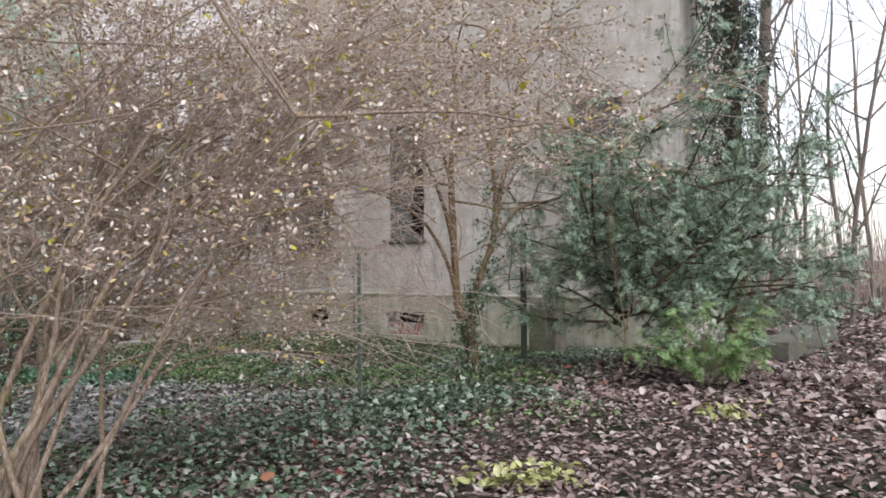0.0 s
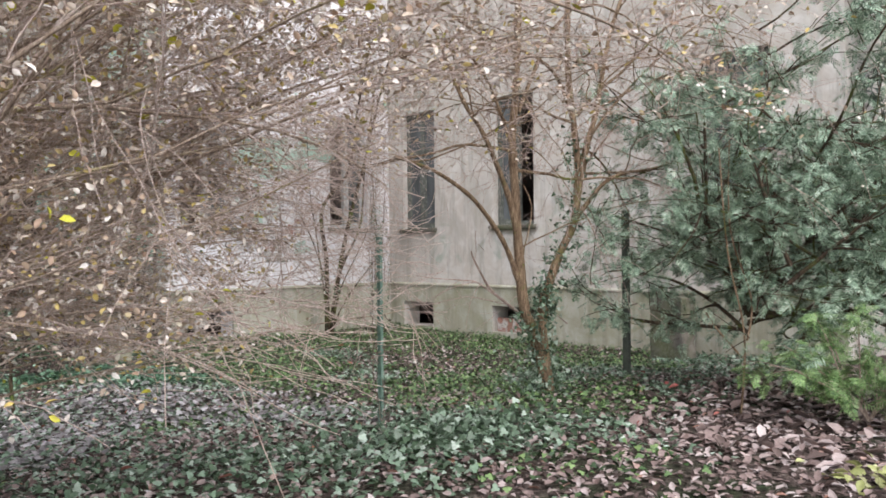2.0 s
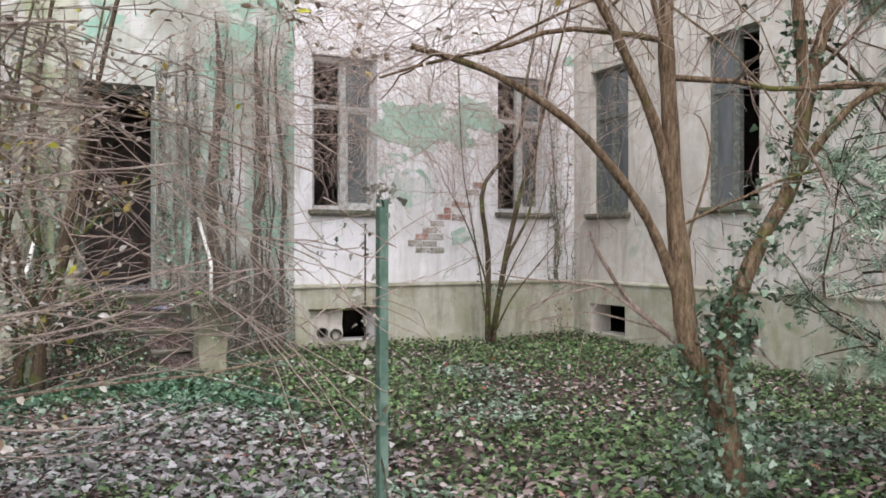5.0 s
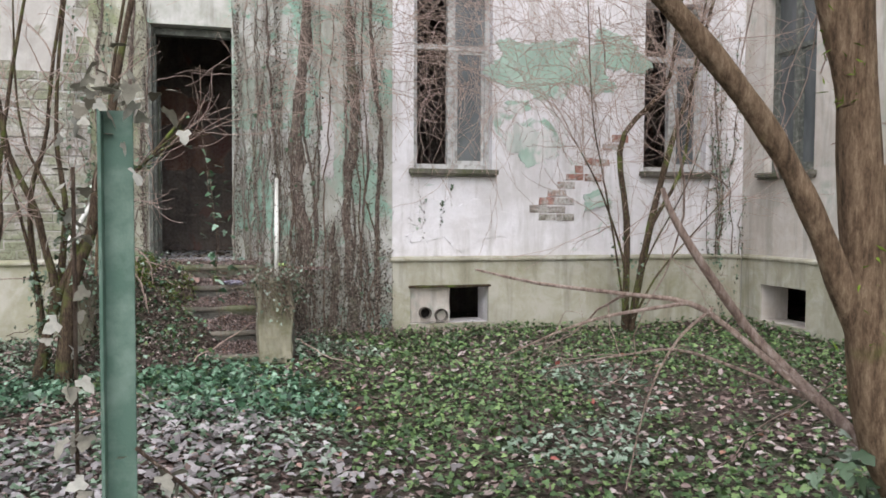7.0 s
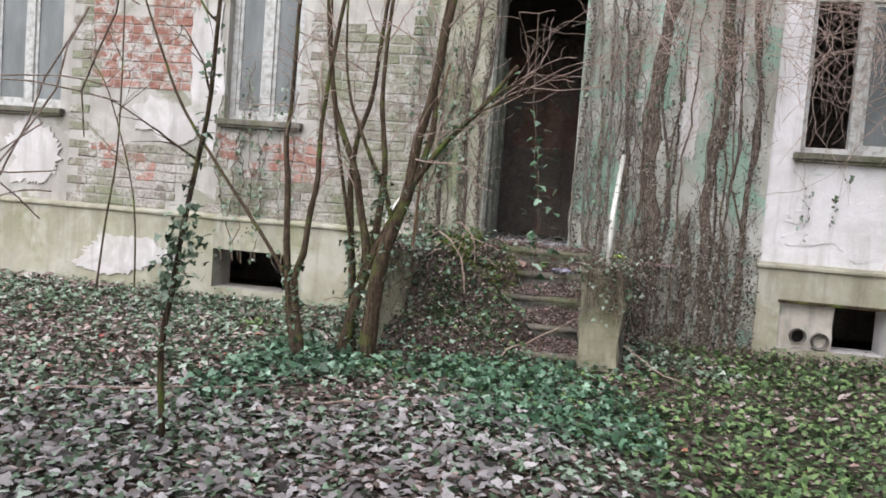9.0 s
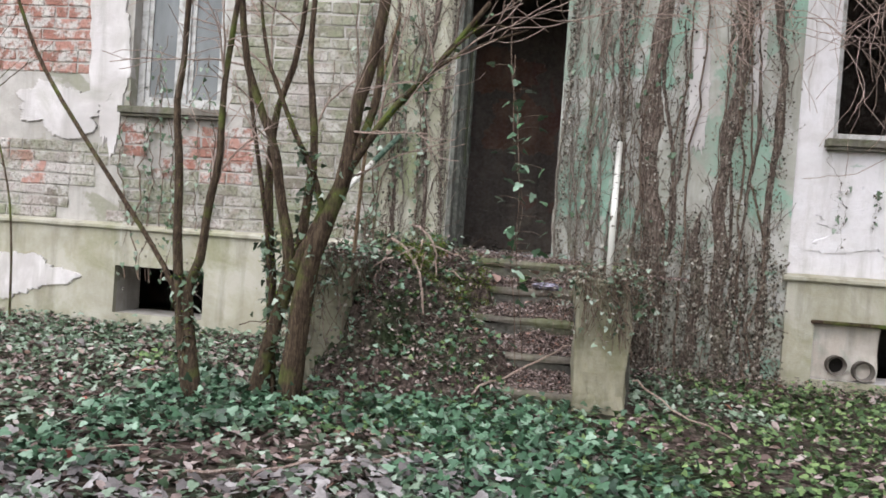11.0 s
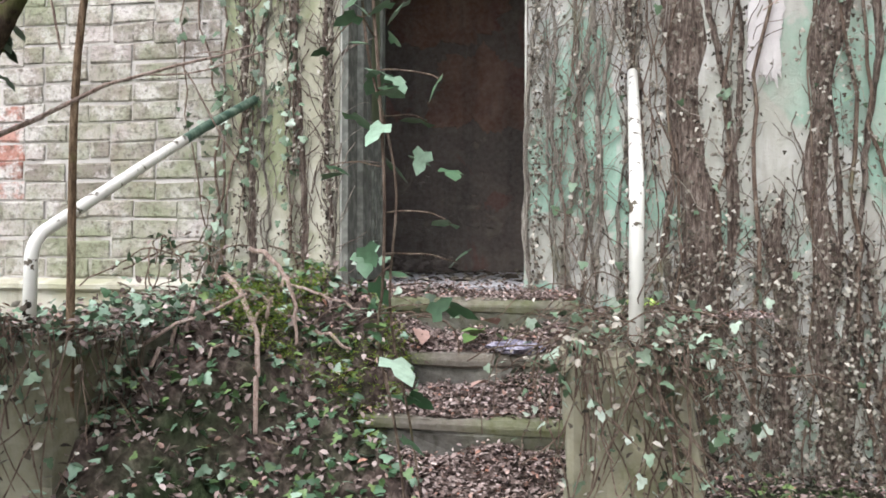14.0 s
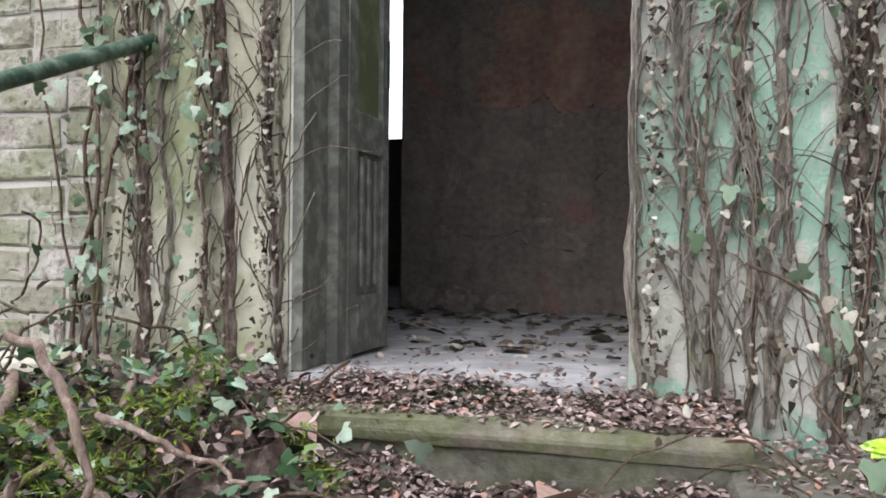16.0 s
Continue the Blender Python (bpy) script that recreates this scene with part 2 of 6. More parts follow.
def part(name, bm, mat, parent, label="", smooth=False):
    me = bpy.data.meshes.new(name)
    bm.to_mesh(me)
    bm.free()
    return put(name, me, mat, parent, label, smooth)


def box_bm(lo, hi, bevel=0.0, jitter=0.0, rng=None):
    bm = bmesh.new()
    bmesh.ops.create_cube(bm, size=1.0)
    lo, hi = Vector(lo), Vector(hi)
    for v in bm.verts:
        v.co = Vector([(lo[i] + hi[i]) / 2 + v.co[i] * (hi[i] - lo[i]) for i in range(3)])
    if bevel:
        bmesh.ops.bevel(bm, geom=bm.edges[:], offset=bevel, segments=2, affect="EDGES", profile=0.6)
    if jitter:
        for v in bm.verts:
            v.co += Vector([rng.uniform(-jitter, jitter) for _ in range(3)])
    return bm


def cut_bm(lo, hi, n, amp, freq=2.5, bevel=0.02):
    """A box with its faces cut into a grid and worn by noise."""
    bm = box_bm(lo, hi, bevel)
    bmesh.ops.subdivide_edges(bm, edges=[e for e in bm.edges if e.calc_length() > 0.15], cuts=n, use_grid_fill=True)
    bm.normal_update()
    for v in bm.verts:
        v.co += v.normal * amp * noise.fractal(v.co * freq, 1.0, 2.0, 4)
    return bm


def tubes(lines, sides=6):
    """Corners and quads of tapered tubes along lines of (points, radii)."""
    vs, fs, base = [], [], 0
    ring = np.linspace(0, 2 * np.pi, sides, endpoint=False)
    cs, sn = np.cos(ring), np.sin(ring)
    idx = np.arange(sides)
    for pts, rad in lines:
        pts = np.asarray(pts, float)
        d = np.gradient(pts, axis=0)
        d /= np.linalg.norm(d, axis=1, keepdims=True) + 1e-9
        ref = np.array([0.31, 0.17, 0.93]) if abs(d[0, 2]) < 0.9 else np.array([1.0, 0.1, 0.0])
        u = np.cross(d, ref)
        u /= np.linalg.norm(u, axis=1, keepdims=True) + 1e-9
        w = np.cross(d, u)
        r = np.asarray(rad, float)[:, None, None]
        vs.append((pts[:, None] + r * (u[:, None] * cs[None, :, None] + w[:, None] * sn[None, :, None])).reshape(-1, 3))
        n = len(pts)
        a = base + (np.arange(n - 1)[:, None] * sides + idx[None])
        b = base + (np.arange(n - 1)[:, None] * sides + (idx + 1)[None] % sides)
        fs.append(np.stack([a, b, b + sides, a + sides], -1).reshape(-1, 4))
        base += n * sides
    return np.concatenate(vs), [np.concatenate(fs)]


IVY = (np.array([(0, 0, 0), (0.32, -0.12, 0.02), (0.5, 0.18, -0.05), (0.27, 0.36, 0.03), (0.3, 0.62, -0.02), (0, 1.0, -0.08),
                 (-0.3, 0.62, -0.02), (-0.27, 0.36, 0.03), (-0.5, 0.18, -0.05), (-0.32, -0.12, 0.02), (0, 0.4, 0.06)], float),
       np.array([(10, 0, 1), (10, 1, 2), (10, 2, 3), (10, 3, 4), (10, 4, 5), (10, 5, 6), (10, 6, 7), (10, 7, 8), (10, 8, 9), (10, 9, 0)]))
OVAL = (np.array([(0, 0, 0), (0.26, 0.3, 0.1), (0.24, 0.66, 0.12), (0, 1, -0.05), (-0.24, 0.66, 0.1), (-0.26, 0.3, 0.13), (0, 0.5, -0.02)], float),
        np.array([(6, 0, 1), (6, 1, 2), (6, 2, 3), (6, 3, 4), (6, 4, 5), (6, 5, 0)]))
def frond(pairs=7):
    """A flat spray: a spine with paired narrow leaflets that shorten to the tip."""
    v, f = [], []

    def blade(a, b, w):
        a, b = np.array(a), np.array(b)
        side = np.array([-(b - a)[1], (b - a)[0], 0.0])
        side *= w / np.linalg.norm(side)
        m = a * 0.45 + b * 0.55
        n = len(v)
        v.extend([a, m + side, b + np.array([0, 0, -0.02]), m - side])
        f.extend([(n, n + 1, n + 2), (n, n + 2, n + 3)])
    blade((0, 0, 0), (0, 1, -0.06), 0.025)
    for k in range(pairs):
        y = 0.12 + 0.8 * k / pairs
        reach = 0.36 * (1 - 0.55 * k / pairs)
        for sgn in (-1, 1):
            blade((0, y, 0), (sgn * reach, y + 0.16, -0.05 - 0.03 * (k % 2)), 0.035)
    return np.array(v, float), np.array(f)


FROND = frond()
BLADE = (np.array([(0, 0, 0), (0.09, 0.4, 0.03), (0, 1, -0.1), (-0.09, 0.4, 0.03)], float), np.array([(0, 1, 2), (0, 2, 3)]))


def leaves(shape, places, size, rng, tilt=0.5, up=None, hang=False):
    """Corners and triangles of many leaves: yawed at random, tilted off the up direction, or hanging with their tips down."""
    v, f = shape
    n = len(places)
    places = np.asarray(places, float)
    if up is None:
        up = np.tile([0.0, 0.0, 1.0], (n, 1))
    up = up + rng.normal(0, tilt, (n, 3))
    up /= np.linalg.norm(up, axis=1, keepdims=True)
    ax = rng.normal(0, 1, (n, 3))
    if hang:
        ax = ax * 0.45 + np.array([0, 0, -1.0])
    y = ax - up * np.sum(ax * up, 1, keepdims=True)
    y /= np.linalg.norm(y, axis=1, keepdims=True) + 1e-9
    x = np.cross(y, up)
    s = (size * rng.uniform(0.6, 1.25, n))[:, None, None]
    out = places[:, None] + s * (v[None, :, :1] * x[:, None] + v[None, :, 1:2] * y[:, None] + v[None, :, 2:] * up[:, None])
    tri = f[None] + (np.arange(n) * len(v))[:, None, None]
    return out.reshape(-1, 3), [tri.reshape(-1, f.shape[1])]


def put_leaves(name, shape, places, size, mat, rng, parent=None, label="", tilt=0.5, up=None, hang=False, **tags):
    v, f = leaves(shape, places, size, rng, tilt, up, hang)
    return put(name, mesh_of(name, v, f), mat, parent, label, **tags)


def wander(rng, start, way, length, steps, bend=0.25, sag=0.0):
    """A line of points that wanders from start along way; sag pulls it down on the way."""
    p, d = np.array(start, float), np.array(way, float)
    d /= np.linalg.norm(d)
    pts = [p.copy()]
    h = length / steps
    for k in range(steps):
        d = d + rng.normal(0, bend, 3) * 0.5 + np.array([0, 0, -sag * h])
        d /= np.linalg.norm(d)
        p = p + d * h
        pts.append(p.copy())
    return np.array(pts)


def grow(rng, start, way, length, radius, depth, kids=4, bend=0.22, sag=0.05, spread=0.8, shrink=0.6, steps=9, out=None, level=0):
    """Lines of a limb and its side shoots, with their level."""
    out = [] if out is None else out
    pts = wander(rng, start, way, length, steps, bend, sag)
    rad = radius * np.linspace(1, 0.35, len(pts))
    out.append((pts, rad, level))
    if depth > 0:
        for k in range(kids):
            i = int(rng.integers(max(1, steps // 4), steps + 1))
            d = pts[i] - pts[i - 1]
            d = d / np.linalg.norm(d) + rng.normal(0, spread, 3) * np.array([1, 1, 0.7])
            grow(rng, pts[i], d, length * shrink * rng.uniform(0.6, 1.1), rad[i] * 0.6, depth - 1, kids, bend * 1.15, sag * 1.3, spread, shrink, max(4, steps - 2), out, level + 1)
    return out


def smooth01(a, b, v):
    t = np.clip((v - a) / (b - a), 0, 1)
    return t * t * (3 - 2 * t)


def ground_z(x, y):
    """Height of the ground: a low bank along the walk that falls towards the house."""
    x, y = np.asarray(x, float), np.asarray(y, float)
    bank = 0.36 * (1 - smooth01(3.6, 8.0, y)) * (1 - 0.75 * smooth01(10.5, 14.5, x))
    return bank + 0.07 * smooth01(9.0, 13.5, y) - 0.03 + 0.025 * np.sin(x * 1.7 + 0.6 * y) * np.cos(y * 1.3 - 0.4 * x)


# ---- ground ----
def spaced(lo, hi, step, far):
    core = np.arange(lo, hi + 1e-6, step)
    tail = step * np.cumsum(1.35 ** np.arange(1, 60))
    tail = tail[tail < far]
    return np.r_[lo - tail[::-1], core, hi + tail]


gx, gy = spaced(-4, 20, 0.16, 400), spaced(-3, 14.5, 0.16, 400)
X, Y = np.meshgrid(gx, gy)
rs = np.random.default_rng(3)
Z = ground_z(X, Y) + np.where((X > -5) & (X < 21) & (Y > -4) & (Y < 15), rs.normal(0, 0.008, X.shape), 0)
Z = np.where((Y > 14.2) & (X < 15.2) & (X > -6), -0.06, Z)
ny, nx = X.shape
ids = np.arange(ny * nx).reshape(ny, nx)
quads = np.stack([ids[:-1, :-1], ids[:-1, 1:], ids[1:, 1:], ids[1:, :-1]], -1).reshape(-1, 4)
ground = put("ground", mesh_of("ground", np.stack([X, Y, Z], -1), [quads]), ground_mat, label="damp soil and leaf mould under ivy and fallen leaves", smooth=True, category="ground", kind="structure")

# ---- the house ----
FRONT, WING = 13.95, 14.94           # faces of the main wall and of the wing
TOP, FLOOR = 9.6, 1.03


def wall(name, along, face, back, spans, openings, lo, hi, mat, label, worn=0.0):
    """A wall with openings (a0, a1, z0, z1), along "x" or "y", its visible side at face and its other side at back."""
    a = sorted({spans[0], spans[1], *[v for o in openings for v in o[:2]]})
    z = sorted({lo, hi, *[v for o in openings for v in o[2:]]})
    a = [v for v in a if spans[0] <= v <= spans[1]]
    z = [v for v in z if lo <= v <= hi]
    solid = [[not any(o[0] < (a[i] + a[i + 1]) / 2 < o[1] and o[2] < (z[k] + z[k + 1]) / 2 < o[3] for o in openings) for k in range(len(z) - 1)] for i in range(len(a) - 1)]

    def filled(i, k):
        return 0 <= i < len(a) - 1 and 0 <= k < len(z) - 1 and solid[i][k]
    bm = bmesh.new()

    def corner(p, d, h):
        return bm.verts.new((p, d, h) if along == "x" else (d, p, h))
    for i in range(len(a) - 1):
        for k in range(len(z) - 1):
            if not solid[i][k]:
                continue
            p0, p1, h0, h1 = a[i], a[i + 1], z[k], z[k + 1]
            for d in (face, back):
                bm.faces.new([corner(p0, d, h0), corner(p1, d, h0), corner(p1, d, h1), corner(p0, d, h1)])
            for ok, q in ((filled(i - 1, k), ((p0, h0), (p0, h1))), (filled(i + 1, k), ((p1, h0), (p1, h1))), (filled(i, k - 1), ((p0, h0), (p1, h0))), (filled(i, k + 1), ((p0, h1), (p1, h1)))):
                if not ok:
                    (q0, g0), (q1, g1) = q
                    bm.faces.new([corner(q0, face, g0), corner(q1, face, g1), corner(q1, back, g1), corner(q0, back, g0)])
    bmesh.ops.remove_doubles(bm, verts=bm.verts[:], dist=1e-4)
    bmesh.ops.recalc_face_normals(bm, faces=bm.faces[:])
    ob = part(name, bm, mat, None, label)
    return tagged(ob, category="wall", kind="structure")


WINS = [(-0.35, 0.80, 2.24, 4.75), (3.08, 4.06, 2.24, 4.75), (9.80, 10.92, 2.26, 4.75), (13.26, 14.30, 2.28, 4.75)]
VENTS = [(3.07, 4.03, 0.15, 0.63), (9.75, 10.87, 0.13, 0.63)]
DOOR = (6.40, 7.41, FLOOR, 4.0)
WINGWINS = [(12.40, 13.45, 2.26, 4.85), (9.60, 10.65, 2.26, 4.85), (4.95, 6.05, 2.26, 4.85)]
WINGVENTS = [(12.45, 13.43, 0.10, 0.63), (9.59, 10.70, 0.10, 0.63)]
wall("wall_north_left", "x", FRONT, FRONT + 0.45, (-6.0, 6.39), WINS[:2] + VENTS[:1], -0.3, TOP, mortar_mat, "old brick wall with worn limewash and mortar")
wall("wall_north_door", "x", FRONT - 0.02, FRONT + 0.45, (6.39, 9.50), [DOOR], -0.3, TOP, pier_plaster, "mint and white rendered pier overgrown by ivy roots")
wall("wall_north_right", "x", FRONT, FRONT + 0.45, (9.50, WING), WINS[2:] + VENTS[1:], -0.3, TOP, plaster, "peeling white and mint green render wall")
wall("wall_east_wing", "y", WING, WING + 0.45, (3.84, FRONT), WINGWINS + WINGVENTS, -0.3, TOP, wing_plaster, "tall beige rendered wing wall with stains")
wall("wall_wing_end", "x", 3.84, 4.29, (WING + 0.45, 18.0), [], -0.3, TOP, wing_plaster, "plain beige end wall of the wing")
wall("wall_west_end", "y", -6.0, -5.55, (FRONT + 0.45, 20.5), [], -0.3, TOP, wing_plaster, "plain end wall of the house")
wall("wall_back", "x", 20.0, 20.45, (-6.0, 18.0), [(3.85, 4.85, 2.62, 4.4)], -0.3, TOP, inner_mat, "back wall of the house with one open window")
wall("wall_wing_back", "y", 17.55, 18.0, (4.29, 20.0), [], -0.3, TOP, inner_mat, "back wall of the wing")
wall("wall_hall_back", "x", 16.6, 16.75, (-5.55, 17.55), [(4.90, 5.88, FLOOR, 3.3)], -0.3, TOP, inner_mat, "reddish brown flaking hall wall with a doorway")
wall("wall_hall_left", "y", 4.6, 4.75, (FRONT + 0.45, 16.6), [], FLOOR, TOP, inner_mat, "dark hall side wall")
wall("wall_hall_right", "y", 8.6, 8.75, (FRONT + 0.45, 16.6), [], FLOOR, TOP, inner_mat, "dark hall side wall")


def slab(name, lo, hi, mat, label, category="floor"):
    return tagged(part(name, box_bm(lo, hi), mat, None, label), category=category, kind="structure")


slab("floor_house", (-5.5, FRONT + 0.45, 0.9), (17.54, 19.99, FLOOR), floor_mat, "dusty pale stone floor strewn with leaves")
slab("floor_doorway", (6.41, FRONT - 0.03, 0.7), (7.40, FRONT + 0.448, FLOOR + 0.004), floor_mat, "worn pale stone threshold")
slab("floor_wing", (WING + 0.45, 4.3, 0.9), (17.54, FRONT + 0.44, FLOOR), floor_mat, "dusty floor of the wing")
slab("ceiling_house", (-5.5, FRONT + 0.45, 5.1), (17.54, 19.99, 5.3), ceiling_mat, "grey plaster ceiling", "ceiling")
slab("ceiling_wing", (WING + 0.45, 4.3, 5.1), (17.54, FRONT + 0.44, 5.3), ceiling_mat, "grey plaster ceiling", "ceiling")
slab("roof_house", (-6.5, FRONT - 0.5, TOP), (18.5, 21.0, TOP + 0.35), roof_mat, "brown roof over the house", "roof")
slab("roof_wing", (WING - 0.5, 3.3, TOP), (18.5, FRONT - 0.502, TOP + 0.35), roof_mat, "brown roof over the wing", "roof")

slab("trim_pilaster", (5.72, FRONT - 0.022, 1.06), (6.387, FRONT - 0.008, TOP - 0.01), mossy_plaster, "mossy yellowish render strip beside the door", "trim")

# plinth and moulding
def plinth(name, along, spans, face, out, skips):
    """The base course under the moulding, left open at the cellar vents."""
    sign = -1
    bm = bmesh.new()
    cuts = sorted([spans[0], spans[1], *[v for s in skips for v in s[:2]]])
    boxes = []
    for p0, p1 in zip(cuts[:-1], cuts[1:]):
        hole = [s for s in skips if s[0] <= (p0 + p1) / 2 <= s[1]]
        if hole:
            boxes += [(p0, p1, hole[0][3], 0.985), (p0, p1, -0.2, hole[0][2])]
        else:
            boxes.append((p0, p1, -0.2, 0.985))
    for p0, p1, h0, h1 in boxes:
        lo, hi = ((p0, face - out, h0), (p1, face - 0.001, h1)) if along == "x" else ((face - out, p0, h0), (face - 0.001, p1, h1))
        one = box_bm(lo, hi)
        me = bpy.data.meshes.new("tmp")
        one.to_mesh(me)
        one.free()
        bm.from_mesh(me)
        bpy.data.meshes.remove(me)
    ob = part(name, bm, plinth_mat, None, "yellow green stained rendered plinth")
    return tagged(ob, category="plinth", kind="structure")


def moulding(name, along, spans, face, out):
    """A thin projecting course with a sloped top."""
    prof = [(0.0, 0.985), (-out * 0.8, 0.985), (-out, 1.0), (-out, 1.025), (-out * 0.3, 1.05), (0.0, 1.055)]
    bm = bmesh.new()
    n = max(2, int((spans[1] - spans[0]) / 0.25))
    rows = []
    for k in range(n + 1):
        p = spans[0] + (spans[1] - spans[0]) * k / n
        w = 0.006 * noise.noise(Vector((p * 3, 1, 2)))
        rows.append([bm.verts.new((p, face - 0.001 + d + w, z + w) if along == "x" else (face - 0.001 + d + w, p, z + w)) for d, z in prof])
    for r0, r1 in zip(rows[:-1], rows[1:]):
        for i in range(len(prof) - 1):
            bm.faces.new((r0[i], r0[i + 1], r1[i + 1], r1[i]))
    bm.faces.new(rows[0])
    bm.faces.new(rows[-1][::-1])
    bmesh.ops.recalc_face_normals(bm, faces=bm.faces[:])
    return tagged(part(name, bm, plinth_mat, None, "thin pale moulding above the plinth"), category="moulding", kind="structure")


plinth("trim_plinth_left", "x", (-6.0, 5.58), FRONT, 0.06, VENTS[:1])
plinth("trim_plinth_right", "x", (9.5, WING - 0.04), FRONT, 0.06, VENTS[1:])
plinth("trim_plinth_wing", "y", (3.84, FRONT - 0.062), WING, 0.03, WINGVENTS)
moulding("trim_ledge_left", "x", (-6.0, 5.6), FRONT, 0.10)
moulding("trim_ledge_right", "x", (9.46, WING - 0.06), FRONT, 0.10)
moulding("trim_ledge_wing", "y", (3.84, FRONT - 0.1), WING, 0.06)

# ---- the stairs ----
STEPS = [(13.58, 0.985), (13.19, 0.77), (12.80, 0.56), (12.44, 0.33), (12.10, 0.11)]
stairs = tagged(new("staircase"), "crumbling concrete entrance stairs under ivy, moss and dead leaves", "stairs")
stairs.location = (6.9, 12.8, 0)
bpy.context.view_layer.update()


def place_in(ob, parent):
    """Keeps a part that was built in world places where it is."""
    ob.parent = parent
    ob.matrix_parent_inverse = Matrix.Translation(parent.location).inverted()
    return ob


for k, (y, z) in enumerate(STEPS):
    back = FRONT - 0.022 if k == 0 else STEPS[k - 1][0] + 0.06
    # risers darker than treads: shade beneath the nosings put into the colour
    place_in(part("step", cut_bm((6.0, y + 0.03, -0.15), (7.68, back, z - 0.055), 4, 0.045, 5), dark_stone, None), stairs)
    place_in(part("tread", cut_bm((5.98, y, z - 0.06), (7.70, back, z), 6, 0.022, 5, bevel=0.026), tread_mat, None, "worn rounded nosing"), stairs)
for name, x0, x1, front in (("cheek_left", 5.70, 6.08, 12.02), ("cheek_right", 7.66, 8.06, 11.98)):
    place_in(part("cheek_wall", cut_bm((x0, front + 0.30, -0.15), (x1, FRONT - 0.08, 0.90), 6, 0.06, 3.5), dark_stone, None), stairs)
    place_in(part("pier", cut_bm((x0, front - 0.08, -0.15), (x1 - 0.04, front + 0.31, 0.93), 6, 0.045, 4), pier_concrete, None, "yellow green stained pier" if x0 > 7 else "brown stained stone pier"), stairs)


def pipe(name, pts, r, mat, label, category, sides=12, group=""):
    v, f = tubes([(np.array(pts, float), np.full(len(pts), r))], sides)
    n = len(pts) * sides
    ob = put(name, mesh_of(name, v, f + [np.array([list(range(sides))[::-1], list(range(n - sides, n))])]), mat, None, label, smooth=True)
    return tagged(ob, category=category, group=group)


def rounded(pts, r=0.08, n=5):
    """Rounds the corners of a line."""
    out = [Vector(pts[0])]
    for a, b, c in zip(pts[:-2], pts[1:-1], pts[2:]):
        a, b, c = Vector(a), Vector(b), Vector(c)
        p, q = b + (a - b).normalized() * r, b + (c - b).normalized() * r
        out += [(p * (1 - t) + b * t) * (1 - t) + (b * (1 - t) + q * t) * t for t in [k / n for k in range(n + 1)]]
    return out + [Vector(pts[-1])]


pipe("handrail", rounded([(7.87, 12.18, 0.88), (7.87, 12.19, 1.45), (7.94, 13.46, 2.06)]), 0.024, white_steel, "chipped white steel handrail bent back towards the wall", "handrail", group="stair rails")
rail = pipe("handrail", rounded([(5.72, 12.25, 0.86), (5.72, 12.27, 1.27), (5.80, 12.9, 1.60), (5.84, 13.2, 1.753)]), 0.024, white_steel, "chipped white steel handrail, its upper end green", "handrail", group="stair rails")
v, f = tubes([(np.array([(5.84, 13.2, 1.753), (5.86, 13.35, 1.83), (5.9, 13.93, 2.08)]), np.full(3, 0.0245))], 12)
put("green_end", mesh_of("green_end", v, f), green_steel, rail, "green painted upper rail", smooth=True)


# ---- windows, vents, door ----
def joined(boxes, bevel=0.006):
    bm = bmesh.new()
    for lo, hi in boxes:
        one = box_bm(lo, hi, bevel)
        me = bpy.data.meshes.new("tmp")
        one.to_mesh(me)
        one.free()
        bm.from_mesh(me)
        bpy.data.meshes.remove(me)
    return bm


def oriented(along, face):
    """Maps (across, inward, up) to the world for a wall along x (facing -y) or along y (facing -x)."""
    return Matrix(((1, 0, 0, 0), (0, 1, 0, face), (0, 0, 1, 0), (0, 0, 0, 1))) if along == "x" else Matrix(((0, 1, 0, face), (1, 0, 0, 0), (0, 0, 1, 0), (0, 0, 0, 1)))


